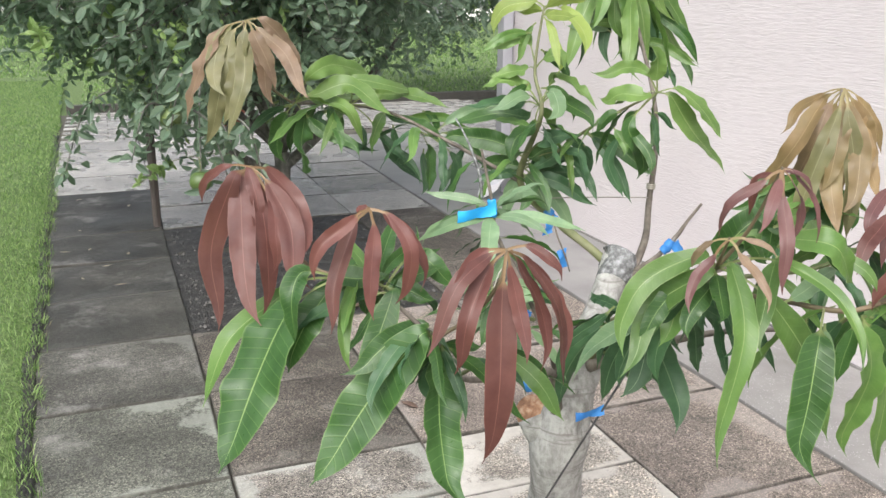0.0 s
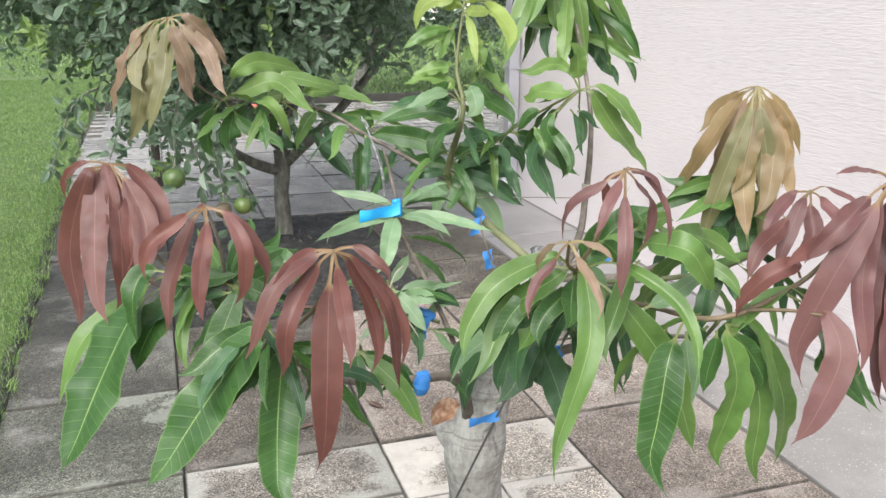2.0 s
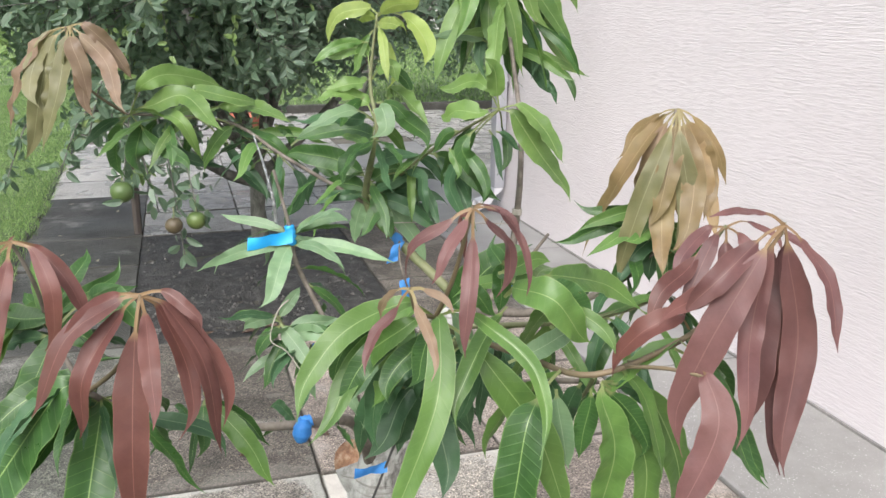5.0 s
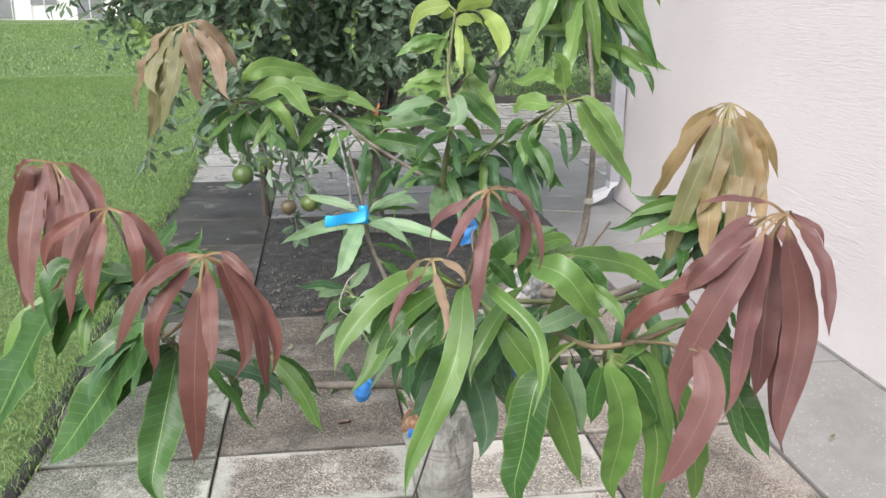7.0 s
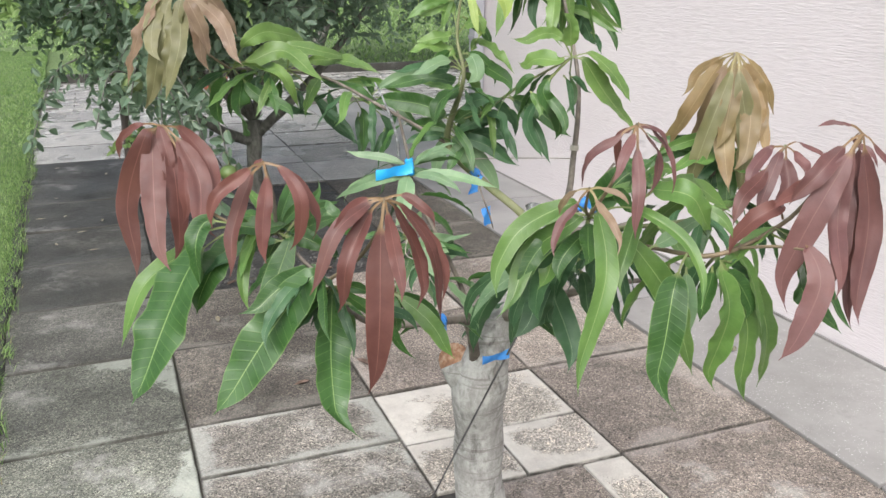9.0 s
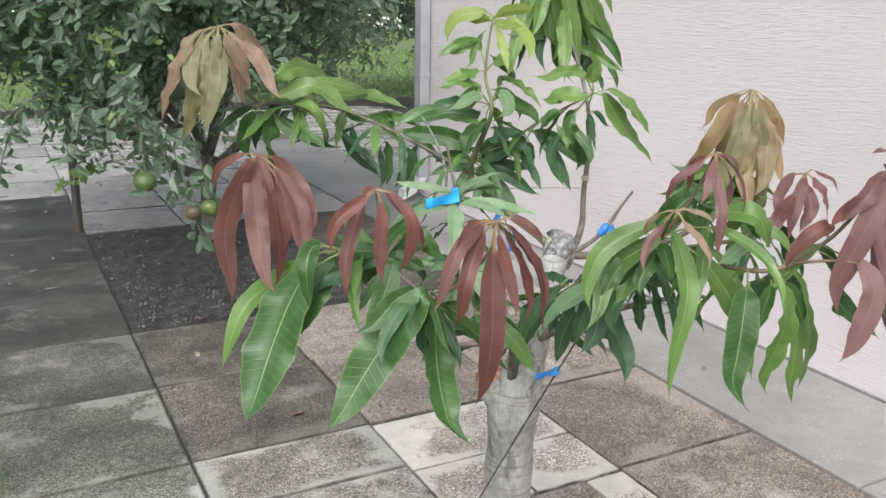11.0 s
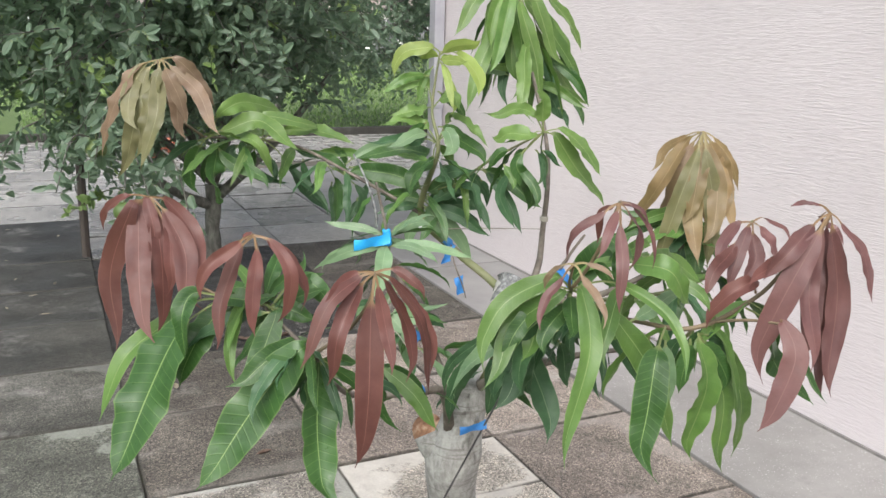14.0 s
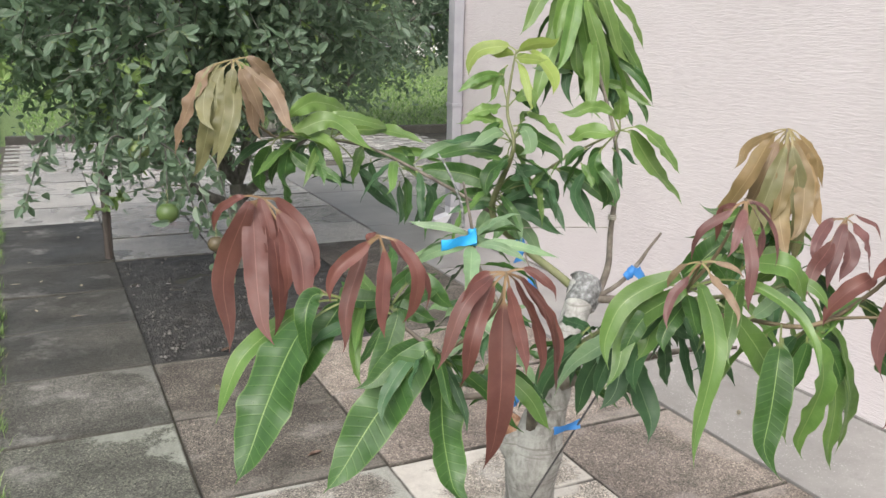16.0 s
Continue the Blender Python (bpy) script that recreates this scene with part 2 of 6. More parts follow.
M_BARK, nt, b = material("grey_mango_bark", 0.88)
v = coords(nt, "Object")
grain = noise_tex(nt, coords(nt, "Object", (1, 1, 0.45)), 70, 7, 0.7)
rings = noise_tex(nt, coords(nt, "Object", (0.2, 0.2, 3.4)), 34, 5, 0.6)
flake = noise_tex(nt, coords(nt, "Object", (1, 1, 0.28)), 26, 6, 0.68)
c = ramp(nt, grain, [(0.3, (0.20, 0.197, 0.18)), (0.5, (0.32, 0.316, 0.298)), (0.7, (0.45, 0.45, 0.427))])
c = mix(nt, grey_ramp(nt, noise_tex(nt, v, 18, 5, 0.7), 0.5, 0.62, 0.0, 0.55), c, (0.52, 0.53, 0.50))
c = mix(nt, grey_ramp(nt, rings, 0.58, 0.64, 0.0, 0.6), c, (0.17, 0.155, 0.14))
c = mix(nt, grey_ramp(nt, flake, 0.60, 0.66, 0.0, 0.55), c, (0.10, 0.09, 0.078))
nt.links.new(c, b.inputs["Base Color"])
bump(nt, b, maths(nt, "ADD", grain, maths(nt, "MULTIPLY", grey_ramp(nt, flake, 0.58, 0.64), -0.8)), 0.9, 0.006)
M_BARK_CITRUS = bark("citrus_bark", (0.05, 0.05, 0.042), (0.10, 0.10, 0.085), (0.19, 0.19, 0.165), 30, (1, 1, 0.3))
M_TWIG = plain_material("brown_twig_bark", [(0.065, 0.055, 0.046), (0.135, 0.115, 0.095), (0.22, 0.195, 0.165)], 30, 0.8, 120, 0.4)
M_TWIG_GREEN = plain_material("green_twig_bark", [(0.085, 0.105, 0.045), (0.15, 0.165, 0.075), (0.20, 0.20, 0.115)], 25, 0.65, 120, 0.3)
M_TWIG_RED = plain_material("young_red_twig", [(0.10, 0.085, 0.05), (0.165, 0.12, 0.07)], 25, 0.6, 120, 0.3)
M_CUT = plain_material("sawn_wood", [(0.13, 0.06, 0.035), (0.31, 0.17, 0.10), (0.52, 0.38, 0.27)], 60, 0.9, 70, 0.6, 0.004)


def leaf_material(name, dark, light, rib, back, rough=0.38, veins=0.35, through_light=0.3, relief=0.25, stalk=(0.22, 0.25, 0.10), wax=0.5):
    """A leaf by its own u (across, 0.5 is the midrib) and v (along): pale midrib, herringbone veins, mottling, a paler underside."""
    m, nt, b = material(name, rough)
    b.inputs["Specular IOR Level"].default_value = wax
    uv = nt.nodes.new("ShaderNodeUVMap")
    uv.uv_map = "leaf"
    sep = nt.nodes.new("ShaderNodeSeparateXYZ")
    nt.links.new(uv.outputs[0], sep.inputs[0])
    across = maths(nt, "ABSOLUTE", maths(nt, "SUBTRACT", sep.outputs[0], 0.5))
    along = sep.outputs[1]
    v = coords(nt, "Object", offset_random=5.0)
    mott = noise_tex(nt, v, 28, 5, 0.6)
    pucker = noise_tex(nt, v, 85, 3, 0.55)
    shade = mix(nt, grey_ramp(nt, mott, 0.3, 0.7), dark, light)
    shade = mix(nt, 1.0, shade, grey_ramp(nt, random_of(nt), 0, 1, 0.78, 1.2), "MULTIPLY")
    herring = maths(nt, "SINE", maths(nt, "MULTIPLY", maths(nt, "SUBTRACT", along, maths(nt, "MULTIPLY", across, 0.11)), 122.0))
    vein = grey_ramp(nt, herring, 0.955, 0.995, 0.0, veins * 0.7)
    shade = mix(nt, vein, shade, rib)
    blotch = noise_tex(nt, v, 9, 3, 0.5)
    shade = mix(nt, grey_ramp(nt, blotch, 0.45, 0.7, 0.0, 0.35), shade, back)
    ribw = grey_ramp(nt, across, 0.008, 0.018, 0.9, 0.0)
    shade = mix(nt, ribw, shade, rib)
    shade = mix(nt, grey_ramp(nt, along, 0.10, 0.14, 0.85, 0.0), shade, stalk)
    shade = mix(nt, grey_ramp(nt, across, 0.462, 0.488, 0.0, 0.45), shade, rib)
    fleck = grey_ramp(nt, noise_tex(nt, v, 160, 3, 0.6), 0.6, 0.72, 0.0, 0.22)
    shade = mix(nt, fleck, shade, dark)
    nt.links.new(shade, b.inputs["Base Color"])
    height = maths(nt, "ADD", maths(nt, "MULTIPLY", grey_ramp(nt, herring, 0.75, 1.0), -0.8), maths(nt, "MULTIPLY", pucker, 0.8))
    gloss = noise_tex(nt, v, 90, 4, 0.65)
    nt.links.new(grey_ramp(nt, gloss, 0.3, 0.7, rough - 0.06, rough + 0.2), b.inputs["Roughness"])
    bump(nt, b, height, relief, 0.0025)
    thin = nt.nodes.new("ShaderNodeBsdfTranslucent")
    nt.links.new(mix(nt, 0.5, shade, back), thin.inputs[0])
    blend = node(nt, "ShaderNodeMixShader", Fac=through_light)
    nt.links.new(b.outputs[0], blend.inputs[1])
    nt.links.new(thin.outputs[0], blend.inputs[2])
    nt.links.new(blend.outputs[0], nt.nodes["Material Output"].inputs[0])
    return m


LEAF = {
    "green": leaf_material("mature_mango_leaf", (0.026, 0.072, 0.018), (0.047, 0.112, 0.028), (0.20, 0.30, 0.10), (0.078, 0.165, 0.038), 0.32, 0.36, 0.18, 0.15, wax=0.38),
    "dark": leaf_material("old_dark_leaf", (0.030, 0.074, 0.034), (0.056, 0.116, 0.052), (0.16, 0.24, 0.12), (0.06, 0.14, 0.05), 0.36, 0.12, 0.14, 0.09, wax=0.3),
    "lime": leaf_material("young_lime_leaf", (0.062, 0.140, 0.030), (0.110, 0.205, 0.046), (0.27, 0.37, 0.14), (0.175, 0.29, 0.068), 0.34, 0.15, 0.28, 0.12),
    "pale": leaf_material("pale_lime_leaf", (0.090, 0.172, 0.040), (0.148, 0.245, 0.062), (0.34, 0.43, 0.19), (0.21, 0.33, 0.085), 0.34, 0.16, 0.32, 0.12),
    "yellow": leaf_material("new_yellow_green_leaf", (0.20, 0.29, 0.065), (0.30, 0.385, 0.095), (0.42, 0.49, 0.2), (0.36, 0.45, 0.11), 0.4, 0.10, 0.35, 0.14),
    "red": leaf_material("young_copper_red_leaf", (0.096, 0.036, 0.031), (0.148, 0.058, 0.048), (0.205, 0.097, 0.076), (0.165, 0.068, 0.050), 0.42, 0.05, 0.20, 0.05, (0.25, 0.17, 0.085), wax=0.42),
    "plum": leaf_material("young_plum_leaf", (0.098, 0.043, 0.043), (0.150, 0.070, 0.067), (0.205, 0.110, 0.094), (0.165, 0.074, 0.060), 0.42, 0.05, 0.22, 0.05, (0.25, 0.17, 0.085), wax=0.42),
    "brown": leaf_material("young_golden_brown_leaf", (0.185, 0.125, 0.056), (0.285, 0.195, 0.092), (0.36, 0.27, 0.145), (0.20, 0.19, 0.066), 0.42, 0.03, 0.3, 0.05, (0.30, 0.25, 0.12)),
    "olive": leaf_material("young_olive_leaf", (0.118, 0.118, 0.052), (0.195, 0.180, 0.085), (0.30, 0.28, 0.155), (0.17, 0.19, 0.07), 0.42, 0.05, 0.3, 0.06, (0.30, 0.25, 0.12)),
    "tan": leaf_material("young_pinkish_tan_leaf", (0.165, 0.108, 0.070), (0.25, 0.168, 0.110), (0.33, 0.25, 0.16), (0.21, 0.18, 0.085), 0.42, 0.03, 0.3, 0.05, (0.30, 0.25, 0.12)),
    "graft": leaf_material("pale_serrated_leaf", (0.12, 0.21, 0.11), (0.19, 0.29, 0.155), (0.33, 0.42, 0.26), (0.25, 0.39, 0.17), 0.36, 0.3, 0.25, 0.2),
    # citrus green made paler and greyer, with the bright haze mixed into the colour
    "citrus": leaf_material("citrus_leaf", (0.096, 0.152, 0.104), (0.158, 0.228, 0.156), (0.19, 0.26, 0.17), (0.19, 0.31, 0.165), 0.30, 0.1, 0.42, wax=0.65),
    "citrus_new": leaf_material("new_citrus_leaf", (0.17, 0.28, 0.085), (0.25, 0.37, 0.12), (0.35, 0.45, 0.2), (0.3, 0.45, 0.13), 0.4, 0.1),
}


# ---- mesh helpers ----
def mesh_of(bm, name, mat, smooth=True):
    me = bpy.data.meshes.new(name)
    bm.to_mesh(me)
    bm.free()
    for p in me.polygons:
        p.use_smooth = smooth
    me.materials.append(mat)
    return me


def part(name, bm, mat, parent=None, label="", smooth=True):
    ob = new(name, mesh_of(bm, name, mat, smooth))
    if parent:
        ob.parent = parent
    return tagged(ob, label)


def add_box(bm, lo, hi, bevel=0.0):
    vs = [bm.verts.new((x, y, z)) for z in (lo[2], hi[2]) for y in (lo[1], hi[1]) for x in (lo[0], hi[0])]
    fs = [bm.faces.new([vs[i] for i in q]) for q in ((0, 2, 3, 1), (4, 5, 7, 6), (0, 1, 5, 4), (2, 6, 7, 3), (0, 4, 6, 2), (1, 3, 7, 5))]
    if bevel:
        edges = list({e for f in fs for e in f.edges})
        bmesh.ops.bevel(bm, geom=edges, offset=bevel, segments=2, affect="EDGES", profile=0.6)
    return bm


def box(lo, hi, bevel=0.0):
    return add_box(bmesh.new(), lo, hi, bevel)


def smooth_path(points, steps=6):
    """A Catmull-Rom line through the points, as positions and radii."""
    P = [Vector(p[:3]) for p in points]
    R = [p[3] for p in points]
    out = []
    for i in range(len(P) - 1):
        a, b, c, d = P[max(i - 1, 0)], P[i], P[i + 1], P[min(i + 2, len(P) - 1)]
        for k in range(steps):
            s = k / steps
            q = 0.5 * ((2 * b) + (c - a) * s + (2 * a - 5 * b + 4 * c - d) * s * s + (3 * b - a - 3 * c + d) * s ** 3)
            out.append((q, R[i] + (R[i + 1] - R[i]) * s))
    out.append((P[-1], R[-1]))
    return out


def add_tube(bm, points, sides=10, steps=6, lumps=0.0, seed=0):
    """A round limb along points (x, y, z, radius)."""
    rings = []
    path = smooth_path(points, steps)
    side = None
    for i, (q, r) in enumerate(path):
        t = (path[min(i + 1, len(path) - 1)][0] - path[max(i - 1, 0)][0]).normalized()
        side = (side - t * side.dot(t)).normalized() if side else t.orthogonal().normalized()
        up = t.cross(side)
        ring = []
        for k in range(sides):
            a = 2 * math.pi * k / sides
            d = side * math.cos(a) + up * math.sin(a)
            rr = r * (1 + lumps * noise.noise((q + d * r) * (0.5 / max(r, 0.004)) + Vector((seed, seed, 0))))
            ring.append(bm.verts.new(q + d * rr))
        rings.append(ring)
    for a, b in zip(rings, rings[1:]):
        for k in range(sides):
            bm.faces.new((a[k], a[(k + 1) % sides], b[(k + 1) % sides], b[k]))
    bm.faces.new(rings[0][::-1])
    bm.faces.new(rings[-1])
    return bm


def tube(points, sides=10, steps=6, lumps=0.0, seed=0):
    return add_tube(bmesh.new(), points, sides, steps, lumps, seed)


# ---- ground ----
X0, X1, X2, X3, X4, XW = -0.43, 0.298, 0.905, 1.503, 2.085, 2.71
ROW = 0.613
Y3 = 2.556


def lawn_edge(y):
    """Where the turf meets the pavers, ragged."""
    return -0.27 - 0.026 * (y - 2.5) + 0.009 * math.sin(y * 3.1) + 0.006 * math.sin(y * 9.7 + 1)


bm = bmesh.new()
bmesh.ops.create_grid(bm, x_segments=90, y_segments=90, size=1)
for v in bm.verts:
    sx, sy = v.co.x, v.co.y
    v.co.x, v.co.y = 300 * abs(sx) ** 3 * (1 if sx > 0 else -1), 10 + 300 * abs(sy) ** 3 * (1 if sy > 0 else -1)
    v.co.z = -0.04
ground = part("ground", bm, M_GROUND)
tagged(ground, "mown green lawn ground reaching to the horizon", "ground", kind="structure")

# turf block beside the pavers, its edge ragged and a little raised
bm = bmesh.new()
ys = [-4 + 0.08 * k for k in range(260)]
rows_v = []
for y in ys:
    e = lawn_edge(y)
    line = [(-30, -0.035), (-8, -0.03), (-3, 0.0), (-1.4, 0.0), (-0.8, 0.005), (-0.35, 0.004), (-0.06, 0.0), (0.0, -0.02), (0.012, -0.07)]
    rows_v.append([bm.verts.new((e + dx, y, 0.012 + dz + 0.010 * noise.noise(Vector((dx * 3, y * 3, 0))))) for dx, dz in line])
for a, b in zip(rows_v, rows_v[1:]):
    for k in range(len(a) - 1):
        bm.faces.new((a[k], a[k + 1], b[k + 1], b[k]))
lawn = part("lawn", bm, M_GROUND)
tagged(lawn, "lush damp green lawn beside the pavers", "lawn", kind="structure")

bm = add_box(box((X0 - 0.3, -4, -0.12), (XW + 0.1, 5.8, -0.012)), (X0 - 0.3, 5.8, -0.12), (7.5, 11.55, -0.012))
bed = part("paver_bed", bm, M_JOINT)
tagged(bed, "dark mossy soil bed showing in paver joints", "ground", kind="structure")

# ---- house wall, strip, downspout ----
wall = part("wall_house", box((XW, -4, -0.06), (XW + 0.22, 5.84, 3.3)), M_STUCCO, smooth=False)
tagged(wall, "pale pink raked stucco house wall", "wall", kind="structure")
wall2 = part("wall_house_end", box((XW + 0.222, 5.62, -0.06), (9.5, 5.84, 3.3)), M_STUCCO, smooth=False)
tagged(wall2, "pale pink stucco wall round the house corner", "wall", kind="structure")

strip = new("concrete_strip")
tagged(strip, "smooth poured concrete strip along the house wall", "pavement", kind="structure")
cuts = [-4, -2.05, -0.8, 0.42, 1.52, 2.99, 4.73, 6.0, 7.4, 8.9]
for a, b in zip(cuts, cuts[1:]):
    hi = XW - 0.012 if b < 5.9 else XW + 0.2
    part("slab", box((X4 + 0.008, a + 0.005, -0.05), (hi, b - 0.005, 0.004), 0.004), M_STRIP_WET if a > 2.9 else M_STRIP, strip, smooth=False)
sealant = part("trim_wall_base", box((XW - 0.011, -4, -0.03), (XW - 0.001, 5.84, 0.012)), M_SEALANT, smooth=False)
tagged(sealant, "dark sealant line at the foot of the wall", "trim", kind="structure")

spout = new("downspout")
spout.location = (2.645, 5.72, 0)
tagged(spout, "white square metal downspout at the house corner", "downspout")
part("pipe", box((-0.025, -0.045, 0.17), (0.05, 0.05, 3.25), 0.006), M_PIPE_SHADED, spout, smooth=False)
bm = bmesh.new()
rings = []
for x, z, tilt in ((0.012, 0.19, 0), (0.005, 0.14, 25), (-0.03, 0.095, 55), (-0.10, 0.065, 70), (-0.15, 0.05, 75)):
    c, s = math.cos(radians(tilt)), math.sin(radians(tilt))
    rings.append([bm.verts.new((x + du * c, dv, z + du * s)) for du, dv in ((-0.034, -0.043), (0.034, -0.043), (0.034, 0.043), (-0.034, 0.043))])
for a, b in zip(rings, rings[1:]):
    for k in range(4):
        bm.faces.new((a[k], a[(k + 1) % 4], b[(k + 1) % 4], b[k]))
bmesh.ops.recalc_face_normals(bm, faces=bm.faces[:])
bmesh.ops.solidify(bm, geom=bm.faces[:], thickness=-0.003)
part("elbow", bm, M_WHITE, spout, smooth=False)
for z in (0.9, 2.2):
    part("strap", box((-0.03, -0.05, z), (0.055, 0.055, z + 0.025), 0.003), M_PIPE_SHADED, spout, smooth=False)

# ---- soil pits ----
def soil_patch(name, lo, hi, label, rise=0.03):
    bm = bmesh.new()
    nx, ny = int((hi[0] - lo[0]) / 0.04), int((hi[1] - lo[1]) / 0.04)
    grid = [[bm.verts.new((lo[0] + (hi[0] - lo[0]) * i / nx, lo[1] + (hi[1] - lo[1]) * j / ny, 0)) for i in range(nx + 1)] for j in range(ny + 1)]
    for j, line in enumerate(grid):
        for i, v in enumerate(line):
            edge = min(i, nx - i, j, ny - j) / 5
            n = noise.fractal(v.co * 6, 1.0, 2.0, 4)
            v.co.z = -0.010 + rise * min(1, edge) * (0.30 + 0.55 * n) + 0.004 * n
    for a, b in zip(grid, grid[1:]):
        for i in range(nx):
            bm.faces.new((a[i], a[i + 1], b[i + 1], b[i]))
    ob = part(name, bm, M_SOIL)
    return tagged(ob, label, "soil", kind="structure")


soil_patch("ground_tree_pit", (X1, 3.775, 0), (X3, 5.63, 0), "dark wet gravelly soil in the citrus tree pit", 0.04)
soil_patch("ground_mango_pit", (0.78, 1.32, 0), (1.04, 1.94, 0), "dark soil at the foot of the mango", 0.02)
rng = random.Random(5)
bm = bmesh.new()
for k in range(1900):
    x, y = rng.uniform(X1 + 0.02, X3 - 0.02), 3.80 + 1.8 * rng.random() ** 1.3
    if y > 4.6 and rng.random() < 0.5:
        continue
    s = 0.003 + 0.009 * rng.random() ** 2.5
    ret = bmesh.ops.create_icosphere(bm, subdivisions=1, radius=s, matrix=Matrix.Translation((x, y, 0.004 + 0.012 * noise.noise(Vector((x * 6, y * 6, 0))))) @ Euler((rng.random() * 6, 0, rng.random() * 6)).to_matrix().to_4x4() @ Matrix.Diagonal((1, rng.uniform(0.6, 1), 0.6, 1)))
gravel = part("gravel", bm, M_PEBBLE, smooth=False)
tagged(gravel, "loose grey gravel scattered on dark soil", "gravel", kind="stuff")

# ---- citrus trees ----
def leaf_cloud(name, spots, mat, parent, label, rng, size=(0.05, 0.085), centre=None):
    """Many small folded leaves in one mesh; spots are (place, way, scale)."""
    n = len(spots)
    shape = ((0.0, 0.06), (0.18, 0.72), (0.45, 1.0), (0.75, 0.74), (0.93, 0.28))
    m = 2 * len(shape) + 2
    verts = np.zeros((n * m, 3))
    uv1 = [(0.5, 0)] + [(0, a) for a, _ in shape] + [(0.5, 1)] + [(0.5, 0), (0.5, 1)] + [(1, a) for a, _ in shape[::-1]]
    faces = []
    for i, (p, d, k) in enumerate(spots):
        length = rng.uniform(*size) * k
        w = length * rng.uniform(0.42, 0.56) * 0.5
        d = d.normalized()
        face = Vector((0, 0, 1)) if centre is None else (p - centre).normalized() + Vector((0, 0, 0.55))
        s = d.cross(face + Vector((rng.gauss(0, 0.45), rng.gauss(0, 0.45), rng.gauss(0, 0.3)))).normalized()
        nrm = s.cross(d)
        fold, curl = rng.uniform(0.15, 0.5), rng.uniform(0.0, 0.3) * length
        one = [p + d * length * a + (s * w + nrm * w * fold) * h - nrm * curl * a * a for a, h in shape]
        two = [p + d * length * a + (-s * w + nrm * w * fold) * h - nrm * curl * a * a for a, h in shape]
        tip = p + d * length - nrm * curl
        verts[i * m:(i + 1) * m] = [q[:] for q in (p, *one, tip, *two)]
        o = i * m
        c = len(shape)
        faces += [tuple(range(o, o + c + 2)), (o, o + c + 1, *range(o + 2 * c + 1, o + c + 1, -1))]
    uvs = np.array(uv1 * n)
    me = bpy.data.meshes.new(name)
    me.from_pydata(verts.tolist(), [], faces)
    me.uv_layers.new(name="leaf").data.foreach_set("uv", uvs.ravel())
    me.materials.append(mat)
    ob = new(name, me)
    ob.parent = parent
    return tagged(ob, label)


def citrus_tree(base, trunk_line, crown_at, radii, twigs, seed, label, leaf_size=(0.06, 0.095), skirts=(), low=0.75, near_leaves=0, fresh=0.03, lift=0.0, gap=-0.28):
    rng = random.Random(seed)
    tree = new("citrus_tree")
    tree.location = base
    tagged(tree, label, "tree")
    part("trunk", tube(trunk_line, 14, 6, 0.14, seed), M_BARK_CITRUS, tree)
    top = Vector(trunk_line[-1][:3])
    C = Vector(crown_at)
    R = Vector(radii)
    # limbs from the fork into the crown
    ends = []
    for k in range(9):
        a = 2 * math.pi * (k + rng.random() * 0.5) / 9
        e = C + Vector((math.cos(a) * R.x * 0.62, math.sin(a) * R.y * 0.62, rng.uniform(-0.35, 0.5) * R.z))
        m = top.lerp(e, 0.45) + Vector((rng.gauss(0, 0.06), rng.gauss(0, 0.06), 0.10))
        r0 = trunk_line[-1][3] * rng.uniform(0.45, 0.62)
        part("limb", tube([(*top, r0), (*m, r0 * 0.7), (*e, r0 * 0.3)], 8, 5, 0.1, k), M_BARK_CITRUS, tree)
        ends.append((m, e))
    spots, young, stems = [], [], bmesh.new()
    made = 0
    while made < twigs:
        u = Vector((rng.gauss(0, 1), rng.gauss(0, 1), rng.gauss(0, 1))).normalized()
        shell = rng.uniform(0.45, 1.0) ** 0.6
        q = Vector((u.x * R.x, u.y * R.y, u.z * R.z)) * shell
        lump = 0.80 + 0.36 * noise.noise(u * 2.6 + Vector((seed, 0, 0))) + 0.16 * noise.noise(u * 7 + Vector((0, seed, 0)))
        p = C + q * lump
        if p.z < low + lift * min(1, max(0, (p.x + 0.45) / 0.7)) - 0.12 * noise.noise(Vector((p.x * 3, p.y * 3, seed))) or noise.noise(p * 2.2 + Vector((seed, 5, 0))) < gap:
            continue
        made += 1
        out = (u + Vector((rng.gauss(0, 0.45), rng.gauss(0, 0.45), rng.gauss(-0.1, 0.4)))).normalized()
        length = rng.uniform(0.12, 0.3)
        new_growth = rng.random() < fresh
        q0 = p - out * length * 0.5
        if made % 3 == 0:
            add_tube(stems, [(*(q0 - out * 0.15), 0.004), (*q0, 0.003), (*(q0 + out * length), 0.0015)], 4, 1)
        for j in range(rng.randint(7, 11)):
            s = j / 9
            at = q0 + out * length * s + Vector((0, 0, -0.05 * s * s))
            d = out * 0.5 + Vector((rng.gauss(0, 0.7), rng.gauss(0, 0.7), rng.gauss(-0.15, 0.55)))
            (young if new_growth else spots).append((at, d, 0.8 if new_growth else rng.uniform(0.75, 1.15)))
    for start, end, count in skirts:
        s0, s1 = Vector(start), Vector(end)
        m = s0.lerp(s1, 0.5) + Vector((0, 0, 0.10))
        add_tube(stems, [(*s0, 0.005), (*m, 0.004), (*s1, 0.0025)], 5, 5)
        for j in range(count):
            s = rng.uniform(0.2, 1.0) ** 0.75
            at = s0.lerp(m, s * 2) if s < 0.5 else m.lerp(s1, s * 2 - 1)
            d = Vector((rng.gauss(0, 0.7), rng.gauss(0, 0.7), rng.gauss(-0.6, 0.45)))
            spots.append((at + Vector((rng.gauss(0, 0.02), rng.gauss(0, 0.02), rng.gauss(0, 0.02))), d, rng.uniform(0.8, 1.15)))
